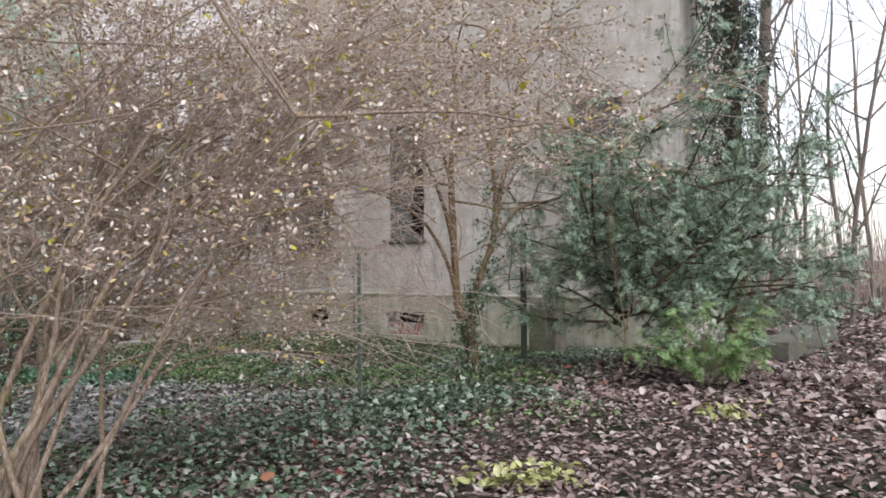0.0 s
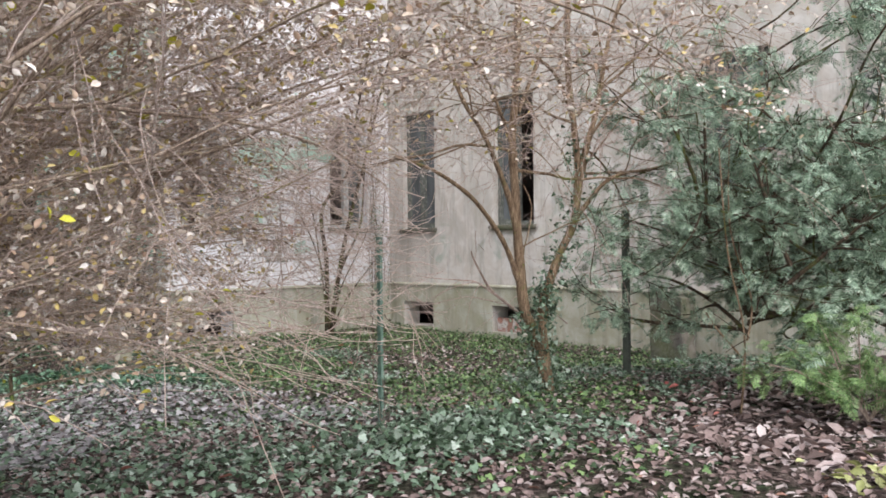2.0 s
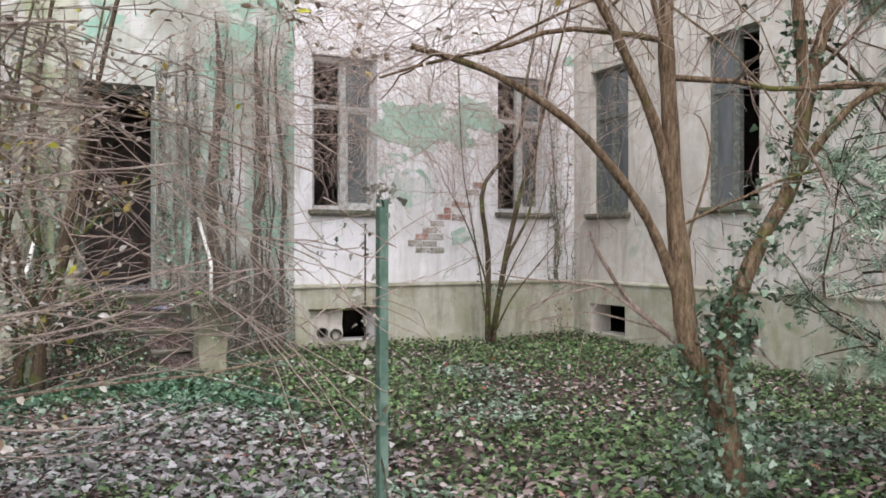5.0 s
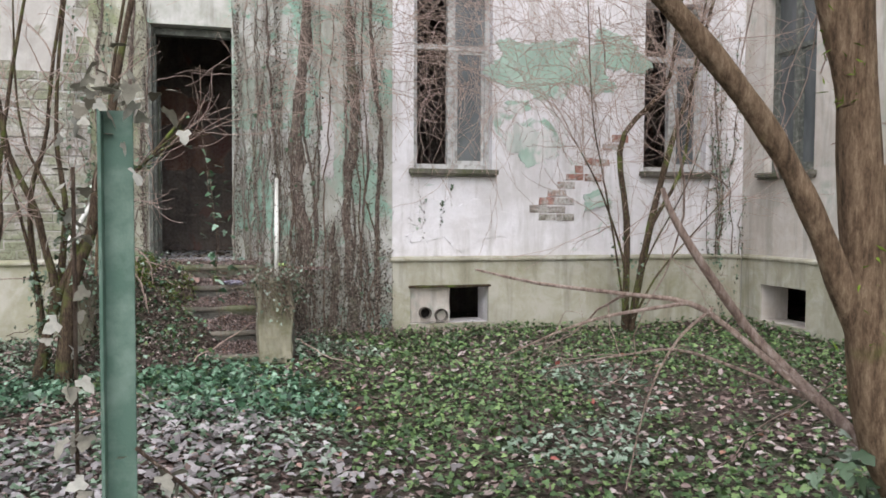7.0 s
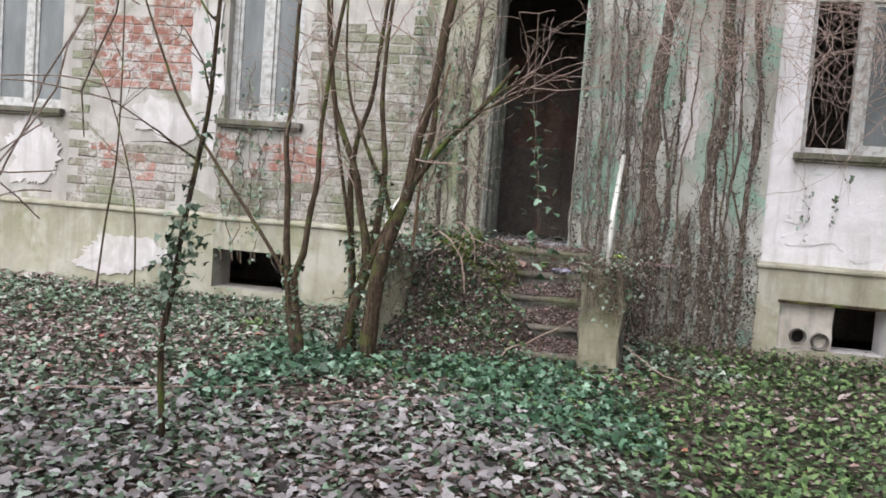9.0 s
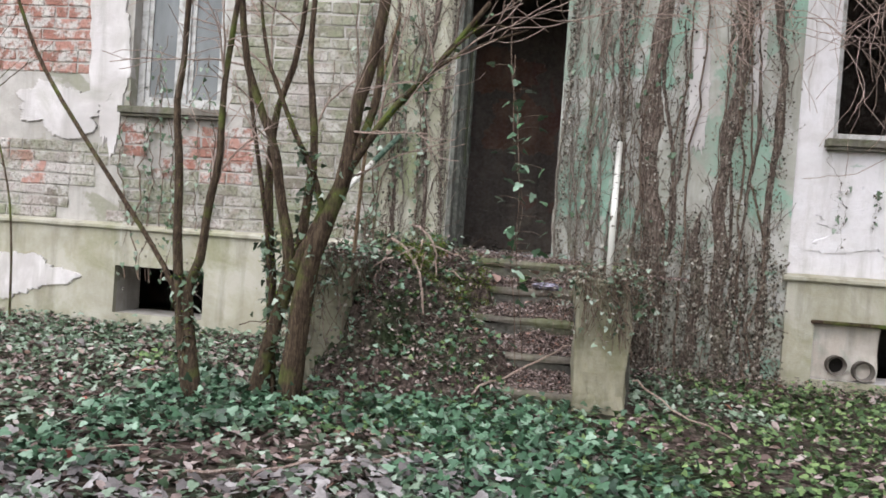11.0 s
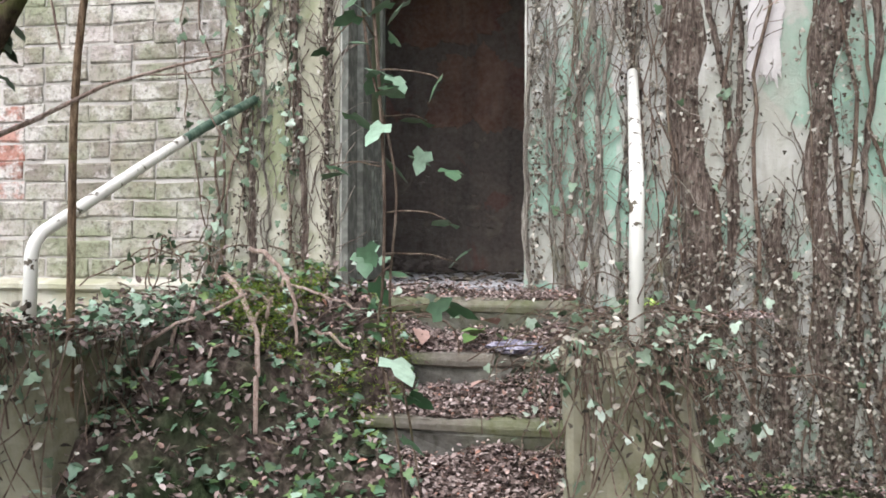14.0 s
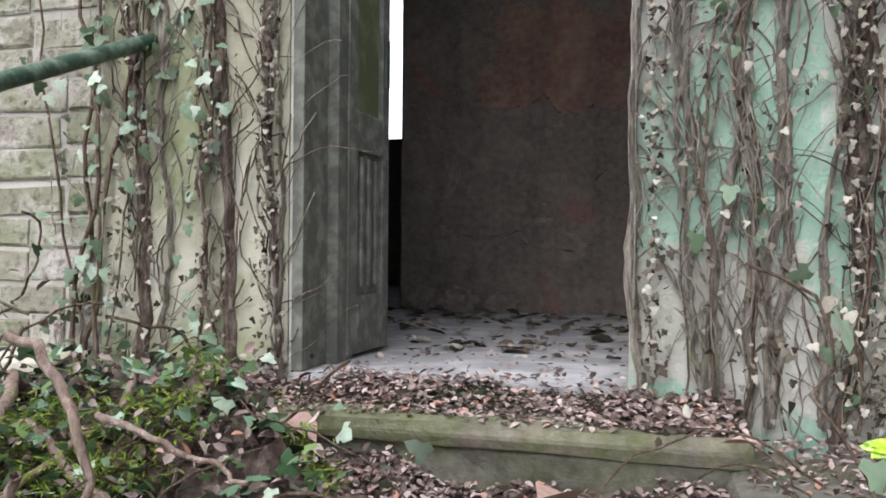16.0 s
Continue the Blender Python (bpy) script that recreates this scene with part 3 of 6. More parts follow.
def window(number, along, face, w, left_glazed, right_glazed, paint, label, sill_over=0.07):
    a0, a1, z0, z1 = w
    m = oriented(along, face)
    root = tagged(new("window_%d" % number), label, "window", kind="structure")
    mid = (a0 + a1) / 2
    bar = z0 + (z1 - z0) * 0.66

    def add(name, boxes, mat, parent=root, lab="", bevel=0.006):
        bm = joined(boxes, bevel)
        bm.transform(m)
        bmesh.ops.recalc_face_normals(bm, faces=bm.faces[:])
        return part(name, bm, mat, parent, lab)
    add("window_frame", [((a0 + 0.002, 0.13, z0 + 0.002), (a0 + 0.075, 0.22, z1 - 0.002)), ((a1 - 0.075, 0.13, z0 + 0.002), (a1 - 0.002, 0.22, z1 - 0.002)),
                         ((a0 + 0.075, 0.13, z1 - 0.09), (a1 - 0.075, 0.22, z1 - 0.002)), ((a0 + 0.075, 0.13, z0 + 0.002), (a1 - 0.075, 0.22, z0 + 0.07))], paint)
    add("mullion", [((mid - 0.055, 0.12, z0 + 0.07), (mid + 0.055, 0.215, z1 - 0.09))], paint)
    add("transom", [((a0 + 0.075, 0.125, bar), (mid - 0.055, 0.21, bar + 0.07)), ((mid + 0.055, 0.125, bar), (a1 - 0.075, 0.21, bar + 0.07))], paint)
    for on, p0, p1 in ((left_glazed, a0 + 0.075, mid - 0.055), (right_glazed, mid + 0.055, a1 - 0.075)):
        if on:
            sash = add("sash", [((p0, 0.15, z0 + 0.07), (p0 + 0.045, 0.19, bar)), ((p1 - 0.045, 0.15, z0 + 0.07), (p1, 0.19, bar)),
                                ((p0 + 0.045, 0.15, z0 + 0.07), (p1 - 0.045, 0.19, z0 + 0.125)), ((p0 + 0.045, 0.15, bar - 0.045), (p1 - 0.045, 0.19, bar))], paint, root, "", 0.004)
            add("pane", [((p0 + 0.045, 0.166, z0 + 0.125), (p1 - 0.045, 0.172, bar - 0.045))], dust_glass, sash, "dusty grey glass", 0)
            add("pane", [((p0, 0.166, bar + 0.07), (p1, 0.172, z1 - 0.09))], dust_glass, root, "dusty grey glass", 0)
    add("window_sill", [((a0 - sill_over, -0.11, z0 - 0.075), (a1 + sill_over, 0.0 - 0.002, z0 - 0.005)), ((a0 - sill_over + 0.02, -0.085, z0 - 0.105), (a1 + sill_over - 0.02, -0.002, z0 - 0.076))], concrete, root, "weathered stone sill", 0.012)
    return root


window(1, "x", FRONT, WINS[0], True, True, white_paint_wood, "old white casement window with dusty panes")
window(2, "x", FRONT, WINS[1], True, True, white_paint_wood, "old white casement window with ivy on its sill")
window(3, "x", FRONT, WINS[2], False, True, white_paint_wood, "old casement window, one side broken open")
window(4, "x", FRONT, WINS[3], False, True, white_paint_wood, "old casement window behind a bare bush, half broken")
window(5, "y", WING, WINGWINS[0], True, True, old_wood, "tall grey window near the inner corner")
window(6, "y", WING, WINGWINS[1], False, True, old_wood, "tall weathered window of the wing, half open")
window(7, "y", WING, WINGWINS[2], True, True, old_wood, "tall weathered window behind the evergreen")

# cellar vent under window 3: its one half walled up round two clay pipes
vent = tagged(new("vent_filling"), "walled-up half of a cellar vent with two clay pipes", "vent")
part("panel", cut_bm((9.76, FRONT + 0.03, 0.13), (10.33, FRONT + 0.10, 0.625), 3, 0.012, 6), wing_plaster, vent, "dirty white render")
for x, z, r in ((9.97, 0.27, 0.085), (10.20, 0.235, 0.09)):
    v, f = tubes([(np.array([(x, FRONT - 0.05, z), (x, FRONT + 0.12, z)]), [r, r]), (np.array([(x, FRONT - 0.05, z), (x, FRONT + 0.12, z)]), [r * 0.82, r * 0.82])], 20)
    ring = np.array([(k, (k + 1) % 20, 40 + (k + 1) % 20, 40 + k) for k in range(20)])
    put("pipe", mesh_of("pipe", v, f + [ring]), pipe_dark, vent, "round clay pipe", smooth=True)
# black disc in the pipe: the shade of its hollow put into colour
v, f = tubes([(np.array([(9.97, FRONT + 0.02, 0.27), (9.97, FRONT + 0.028, 0.27)]), [0.07, 0.001])], 16)
put("pipe_void", mesh_of("pipe_void", v, f), plain_mat("hollow_shade_black", srgb("14110f"), srgb("1e1a17"), 0.95), vent, "black disc painted as the hollow's shade")
part("lintel", cut_bm((9.72, FRONT - 0.075, 0.625), (10.90, FRONT - 0.055, 0.66), 2, 0.004), dark_bark, vent, "dark cracked edge")


def brick_mesh(name, w, d, h, rng, mat):
    bm = box_bm((-w / 2, -d, -h / 2), (w / 2, 0, h / 2))
    bmesh.ops.bevel(bm, geom=[e for e in bm.edges if all(v.co.y < -d * 0.5 for v in e.verts)], offset=0.006, segments=1, affect="EDGES")
    for v in bm.verts:
        v.co += Vector((rng.uniform(-0.008, 0.008), rng.uniform(-0.005, 0.004) if v.co.y < 0 else 0, rng.uniform(-0.005, 0.005)))
    me = bpy.data.meshes.new(name)
    bm.to_mesh(me)
    bm.free()
    me.materials.append(mat)
    return me


# door: jambs, leaf folded inwards on its left hinge, transom light
door = tagged(new("door_1"), "weathered grey door standing open inwards, glazing mossy", "door", kind="structure")
def dpart(name, boxes, mat, parent=door, lab="", turn=None):
    bm = joined(boxes, 0.005)
    if turn is not None:
        bm.transform(turn)
    return part(name, bm, mat, parent, lab)


dpart("jamb", [((6.405, FRONT + 0.16, FLOOR), (6.475, FRONT + 0.30, 3.99))], old_wood)
dpart("head", [((6.475, FRONT + 0.16, 3.90), (7.40, FRONT + 0.30, 3.99))], old_wood)
dpart("lining", [((6.402, FRONT - 0.03, FLOOR + 0.006), (6.44, FRONT + 0.158, 3.98))], old_wood, door, "split grey wooden lining")
hinge = pose(6.48, FRONT + 0.24, FLOOR, 0, 0, 87) @ Matrix.Diagonal((0.78, 1, 1, 1))
leaf = dpart("door_leaf", [((0.0, 0.0, 0.02), (0.10, 0.045, 2.16)), ((0.38, 0.0, 0.02), (0.46, 0.045, 2.16)), ((0.10, 0.0, 0.02), (0.38, 0.045, 0.22)), ((0.10, 0.0, 0.72), (0.38, 0.045, 0.86)), ((0.10, 0.0, 2.04), (0.38, 0.045, 2.16)), ((0.10, 0.012, 0.22), (0.38, 0.03, 0.72))], old_wood, door, "flaking grey panelled leaf", hinge)
dpart("pane", [((0.10, 0.018, 0.86), (0.38, 0.024, 2.04))], plain_mat("mossy_glass", srgb("5a6148"), srgb("7e8468"), 0.4), leaf, "mossy glass", hinge)
dpart("lock", [((0.39, -0.012, 0.98), (0.43, 0.0, 1.16))], dark_steel, leaf, "dark rusty lock plate", hinge)
for k in range(3):
    dpart("crack_board", [((0.13 + 0.08 * k, -0.004, 0.25), (0.16 + 0.08 * k, 0.011, 0.70))], old_wood, leaf, "", hinge)

# ---- vegetation ----
ROW_T = np.array([p[0] for p in PATH], float)
WALKED = np.stack([np.interp(np.arange(0, 16.01, 0.2), ROW_T, [p[1][i] for p in PATH]) for i in (0, 1)], -1)


def clear_of_walk(pts, gap, low=0.9, high=2.1):
    """Whether a line keeps off the walked way."""
    near = np.min(np.linalg.norm(pts[:, None, :2] - WALKED[None], axis=2), axis=1)
    return not np.any((near < gap) & (pts[:, 2] > low) & (pts[:, 2] < high))


def curve_through(pts, n=14):
    """Smooth line through a few points."""
    pts = np.array(pts, float)
    t = np.linspace(0, len(pts) - 1, n)
    out = []
    for u in t:
        i = min(int(u), len(pts) - 2)
        p0, p1, p2, p3 = pts[max(i - 1, 0)], pts[i], pts[i + 1], pts[min(i + 2, len(pts) - 1)]
        w = u - i
        out.append(0.5 * ((2 * p1) + (p2 - p0) * w + (2 * p0 - 5 * p1 + 4 * p2 - p3) * w * w + (3 * p1 - p0 - 3 * p2 + p3) * w ** 3))
    return np.array(out)


def plant(name, label, category, base, group=""):
    ob = tagged(new(name), label, category, group)
    ob.location = base
    return ob


def limbs(name, lines, mat, parent, sides=6, label=""):
    v, f = tubes([(l[0], l[1]) for l in lines], sides)
    ob = put(name, mesh_of(name, v, f), mat, None, label, smooth=True)
    if len(lines) > 1:
        ob["kind"] = "stuff"
    return place_in(ob, parent) if parent else ob


def limbs_each(name, lines, mat, parent, sides=7, label=""):
    """Each limb as a part of its own."""
    for l in lines:
        limbs(name, [l], mat, parent, sides, label)


def foliage(name, shape, pts, size, mat, rng, parent, label="", tilt=0.7, hang=False):
    return place_in(tagged(put_leaves(name, shape, pts, size, mat, rng, None, label, tilt, None, hang), kind="stuff"), parent)


def along_lines(lines, rng, per_m, spread=0.03, start=0.0):
    """Places scattered along lines."""
    out = []
    for l in lines:
        pts = l[0]
        n = rng.poisson(per_m * np.sum(np.linalg.norm(np.diff(pts, axis=0), axis=1)))
        if n:
            u = rng.uniform(start, 1, n) * (len(pts) - 1)
            i = np.minimum(u.astype(int), len(pts) - 2)
            w = (u - i)[:, None]
            out.append(pts[i] * (1 - w) + pts[i + 1] * w + rng.normal(0, spread, (n, 3)))
    return np.concatenate(out) if out else np.zeros((0, 3))


def off_walk(pts, gap):
    near = np.min(np.linalg.norm(pts[:, None, :2] - WALKED[None], axis=2), axis=1)
    return pts[(near > gap) | (pts[:, 2] > 2.3) | (pts[:, 2] < 0.7)]


# the large arching shrub at the start
rng = np.random.default_rng(11)
base = (2.55, 3.35, 0.3)
shrub = plant("shrub", "large arching leafless shrub with small pale autumn leaves", "shrub", base)
stems, twigs = [], []
for k in range(17):
    az, el = radians(-38 + 9.5 * k + rng.normal(0, 6)), radians(rng.uniform(46, 74))
    st = np.array(base) + np.array([rng.normal(0, 0.2), rng.normal(0, 0.2), -0.05])
    main = wander(rng, st, (math.cos(az) * math.cos(el), math.sin(az) * math.cos(el), math.sin(el)), rng.uniform(2.5, 3.9), 16, 0.16, 0.05)
    if clear_of_walk(main, 0.8, 0.5, 2.3):
        stems.append((main, np.linspace(rng.uniform(0.018, 0.030), 0.009, 17), 0))
    for b in range(11):
        i = int(rng.integers(5, 17))
        ba, be = radians(rng.uniform(-38, 72) if b < 9 else rng.uniform(-80, 200)), radians(rng.uniform(2, 58))
        for l in grow(rng, main[i], (math.cos(ba) * math.cos(be), math.sin(ba) * math.cos(be), math.sin(be)), rng.uniform(1.7, 3.5), rng.uniform(0.006, 0.011), 2, 7, 0.17, 0.09, 0.38, 0.46, 12):
            if clear_of_walk(l[0], 0.75, 0.5, 2.3) and np.min(l[0][:, 2]) > 1.1 + 0.15 * math.sin(5 * l[0][-1, 0] + 3 * l[0][-1, 1]):
                (stems if l[2] == 0 else twigs).append(l)
limbs_each("stem", stems, shrub_bark, shrub, 6)
limbs("twig_spray", [(p, np.maximum(r, 0.0018), k) for p, r, k in twigs], shrub_twig, shrub, 4)
lp = off_walk(along_lines(twigs, rng, 14, 0.03), 1.7)
yl = rng.uniform(0, 1, len(lp)) < 0.012
foliage("yellow_leaves", OVAL, lp[yl], 0.06, yellow_leaf, rng, shrub, "few bright yellow leaves")
lp = lp[~yl]
foliage("leaves", OVAL, lp, 0.036, shrub_leaf, rng, shrub, "small pale pink and yellowish leaves")

# the old tree beside the walk
rng = np.random.default_rng(21)
tree = plant("tree", "multi-stemmed old tree with mossy bark and ivy at its foot", "tree", (9.1, 4.6, 0.2))
STEMS = [([(9.14, 4.60, 0.10), (9.07, 4.60, 0.50), (8.93, 4.60, 0.91), (8.77, 4.60, 1.16), (8.70, 4.60, 1.60), (8.66, 4.60, 2.13), (8.63, 4.60, 2.50), (8.62, 4.60, 2.85), (8.68, 4.60, 3.40), (8.80, 4.65, 4.40)], 0.068, 0.55),
         ([(9.00, 4.66, 0.70), (8.88, 4.67, 1.15), (8.84, 4.67, 1.45), (8.80, 4.66, 1.66), (8.73, 4.64, 1.86), (8.65, 4.61, 2.10)], 0.036, 0.75),
         ([(8.66, 4.60, 1.90), (8.55, 4.60, 2.25), (8.35, 4.60, 2.60), (8.20, 4.62, 2.85), (8.00, 4.65, 3.10), (7.70, 4.70, 3.70)], 0.036, 0.5),
         ([(8.70, 4.60, 1.40), (8.58, 4.60, 1.65), (8.44, 4.60, 1.86), (8.20, 4.60, 2.10), (7.98, 4.62, 2.27), (7.65, 4.70, 2.45), (7.30, 4.80, 2.55)], 0.034, 0.5),
         ([(9.12, 4.58, 0.10), (8.98, 4.56, 0.85), (8.97, 4.53, 1.21), (9.05, 4.52, 1.42), (9.20, 4.50, 1.71), (9.44, 4.50, 2.04), (9.50, 4.50, 2.53), (9.45, 4.50, 2.97), (9.42, 4.55, 3.60), (9.52, 4.60, 4.80)], 0.064, 0.5),
         ([(9.44, 4.50, 2.08), (9.57, 4.46, 2.71), (9.75, 4.45, 3.14), (9.95, 4.50, 3.60), (10.30, 4.60, 4.20), (10.8, 4.6, 5.1)], 0.046, 0.4),
         ([(9.36, 4.50, 1.95), (9.44, 4.36, 2.18), (9.58, 4.22, 2.41), (9.85, 4.15, 2.51), (10.20, 4.10, 2.56), (10.90, 4.10, 2.70), (11.60, 4.10, 2.66)], 0.030, 0.3)]
ARCHES = [([(8.70, 4.60, 3.05), (9.15, 4.60, 3.80), (9.60, 4.60, 4.24), (10.6, 4.62, 4.85), (11.8, 4.70, 5.10), (12.7, 4.70, 4.85)], 0.026),
          ([(9.50, 4.50, 3.10), (9.95, 4.55, 3.42), (10.46, 4.60, 3.70), (11.50, 4.60, 4.42), (12.5, 4.60, 4.70), (12.9, 4.60, 4.30)], 0.024),
          ([(9.46, 4.50, 2.95), (9.30, 4.55, 3.40), (9.00, 4.60, 3.62), (8.26, 4.60, 3.70), (7.70, 4.62, 3.85)], 0.026),
          ([(8.63, 4.60, 2.60), (8.48, 4.60, 2.98), (8.12, 4.60, 3.45), (7.75, 4.70, 3.55), (7.40, 4.80, 3.40)], 0.020),
          ([(9.60, 4.48, 2.80), (10.0, 4.40, 3.25), (10.9, 4.30, 3.95), (11.8, 4.30, 4.45), (12.6, 4.35, 4.4)], 0.020),
          ([(9.80, 4.46, 3.20), (10.5, 4.20, 3.55), (11.2, 4.00, 3.60), (11.9, 3.90, 3.20)], 0.015)]
lines, ivied = [], []
for k, (pts, r, end) in enumerate(STEMS):
    c = curve_through(pts, 34)
    knots = 1 + 0.07 * np.sin(np.arange(34) * 1.7 + k) + 0.05 * np.sin(np.arange(34) * 0.63 + 2 * k)
    foot = 1 + (0.45 * np.exp(-np.arange(34) / 3.5) if pts[0][2] < 0.3 else 0)
    limbs("trunk" if k in (0, 4) else "limb", [(c, 0.84 * np.linspace(r, r * end, 34) * knots * foot, 0)], bark, tree, 14)
    if k in (0, 4):
        ivied.append(c)
    for j in range(7 if k > 1 else 5):
        i = int(rng.integers(18 if k in (0, 4) else 14, 34))
        d = np.array([rng.normal(0, 1), rng.normal(0, 0.8), rng.uniform(0.0, 1.0)])
        lines += [l for l in grow(rng, c[i], d, rng.uniform(0.8, 1.9), r * 0.24, 2, 4, 0.3, 0.25, 0.7, 0.55, 9) if clear_of_walk(l[0], 0.7, 0.6, 2.3)]
for pts, r in ARCHES:
    c = curve_through(pts, 28)
    limbs("limb", [(c, 0.85 * np.linspace(r, r * 0.35, 28) * (1 + 0.06 * np.sin(np.arange(28) * 1.9)), 0)], bark, tree, 9)
    for j in range(17):
        i = int(rng.integers(6, 28))
        d = np.array([rng.normal(0, 0.7), rng.normal(0, 0.7), rng.uniform(-0.5, 0.7)])
        lines += [l for l in grow(rng, c[i], d, rng.uniform(0.7, 1.7), 0.007, 2, 4, 0.25, 0.7, 0.6, 0.55, 10) if clear_of_walk(l[0], 0.7, 0.6, 2.3)]
limbs_each("branch", [(p, np.maximum(r, 0.003), k) for p, r, k in lines if k == 0], bark, tree, 6)
limbs("twig_spray", [(p, np.maximum(r, 0.0022), k) for p, r, k in lines if k > 0], twig_bark, tree, 4)
broken = curve_through([(8.90, 4.62, 1.02), (8.82, 4.80, 1.17), (8.73, 5.00, 1.34), (8.58, 5.00, 1.52), (8.50, 5.00, 1.63), (8.47, 5.00, 1.68), (8.45, 5.00, 1.73)], 20)
limbs("broken_branch", [(broken, np.linspace(0.017, 0.006, 20), 0)], twig_bark, tree, 8, "broken pale splintered branch")
low = [(curve_through(p, 16), r) for p, r in (([(8.86, 4.75, 1.12), (8.66, 5.00, 1.36), (8.56, 5.05, 1.43), (8.42, 5.10, 1.45), (8.22, 5.25, 1.47), (8.08, 5.40, 1.50)], 0.010), ([(8.56, 5.05, 1.43), (8.36, 5.08, 1.40), (8.24, 5.12, 1.36), (8.10, 5.2, 1.28)], 0.006),
                                           ([(8.80, 4.85, 1.20), (8.66, 5.2, 1.27), (8.48, 5.25, 1.26), (8.26, 5.3, 1.22)], 0.006), ([(8.60, 5.0, 1.42), (8.50, 5.0, 1.34), (8.42, 5.0, 1.20), (8.36, 5.0, 0.96)], 0.005), ([(9.3, 4.5, 1.0), (9.6, 4.9, 1.06), (10.0, 5.3, 1.0), (10.5, 5.6, 0.9)], 0.006))]
limbs("low_branch", [(c, np.linspace(r, r * 0.35, 16), 0) for c, r in low] + [(p, q, 1) for c, r in low for l in [grow(rng, c[9], (-0.3, 0.6, -0.1), 0.4, r * 0.4, 1, 3, 0.3, 0.05)] for p, q, _ in l if clear_of_walk(p, 0.3, 0.2, 2.3)], twig_bark, tree, 6, "low dead branches with yellow lichen")
ivy_pts = np.concatenate([c[rng.integers(0, 11, 800)] + rng.normal(0, 0.075, (800, 3)) for c in ivied] + [ivied[1][rng.integers(8, 26, 620)] + rng.normal(0, 0.085, (620, 3)), np.c_[9.05 + rng.normal(0, 0.2, 350), 4.6 + rng.normal(0, 0.2, 350), 0.32 + np.abs(rng.normal(0, 0.18, 350))]])
foliage("ivy_leaves", IVY, ivy_pts, 0.04, ivy_leaf, rng, tree, "dark green ivy on the stems", 0.9, True)
mp = along_lines([(curve_through(STEMS[0][0], 34)[12:16], 0), (curve_through(STEMS[6][0], 20)[1:9], 0), (curve_through(STEMS[2][0], 20)[:3], 0)], rng, 330, 0.024)
foliage("moss", BLADE, mp, 0.03, moss_mat, rng, tree, "bright yellow green moss")

# the evergreen in front of the wing
rng = np.random.default_rng(31)
yew = plant("evergreen_tree", "dark spreading evergreen with drooping foliage before the wing", "tree", (10.35, 3.3, 0.3))
yl = []
for k in range(7):
    az = rng.uniform(0, 6.28)
    yl += grow(rng, (10.35 + rng.normal(0, 0.12), 3.3 + rng.normal(0, 0.12), 0.25), (0.55 * math.cos(az), 0.55 * math.sin(az), 1.0), rng.uniform(2.6, 4.0), 0.06, 2, 9, 0.16, 0.02, 0.75, 0.48, 11)
for k in range(34):
    az = rng.uniform(0, 6.28)
    yl += grow(rng, (10.5 + 0.25 * (k % 3), 3.2 - 0.55 * (k % 3), rng.uniform(0.8, 2.6)), (math.cos(az), math.sin(az), rng.uniform(0.1, 0.8)), rng.uniform(1.4, 2.7), 0.022, 2, 6, 0.18, 0.12, 0.6, 0.5, 9)
yl = [l for l in yl if np.all(l[0][:, 2] > 0.3) and np.all(((l[0][:, 0] - 11.0) / 1.95) ** 2 + ((l[0][:, 1] - 3.0) / 2.7) ** 2 < 1.3 - 0.12 * l[0][:, 2]) and np.all(l[0][:, 0] > 9.15) and (l[2] == 0 or np.min(l[0][:, 2]) > (1.05 + 0.45 * math.sin(2.3 * l[0][0, 0] + 3.1 * l[0][0, 1]) if np.mean(l[0][:, 1]) > 2.7 else 0.45))]
limbs_each("trunk", [l for l in yl if l[2] == 0], dark_bark, yew, 8)
limbs("branch_crown", [(p, np.maximum(r, 0.004), k) for p, r, k in yl if k > 0], dark_bark, yew, 4)
yp = along_lines([l for l in yl if l[2] > 0], rng, 11, 0.05, 0.3)
foliage("foliage", FROND, yp, 0.165, yew_leaf, rng, yew, "dark blue green drooping feathery sprays", 0.7, True)
yp = along_lines([l for l in yl if l[2] > 1], rng, 8, 0.06, 0.2)
foliage("small_sprays", FROND, yp, 0.13, yew_leaf, rng, yew, "short grey green sprays", 0.9, True)

bright = plant("green_shrub", "low fresh green shrub with hanging leaves", "shrub", (9.45, 1.75, 0.35))
rng = np.random.default_rng(32)
bl = []
for k in range(14):
    az = rng.uniform(0, 6.28)
    bl += grow(rng, (9.45, 1.75, 0.4), (0.55 * math.cos(az), 0.55 * math.sin(az), 1.0), rng.uniform(0.65, 1.0), 0.010, 1, 5, 0.2, 0.6, 0.5, 0.4, 8)
bl = [l for l in bl if np.all(l[0][:, 2] > 0.28)]
limbs_each("stem", [l for l in bl if l[2] == 0], twig_bark, bright, 5)
limbs("twig_spray", [l for l in bl if l[2] > 0], twig_bark, bright, 4)
foliage("leaves", FROND, along_lines(bl, rng, 26, 0.04, 0.3), 0.15, bright_leaf, rng, bright, "bright green hanging feathery sprays", 0.6, True)

# bushes by the house
rng = np.random.default_rng(41)


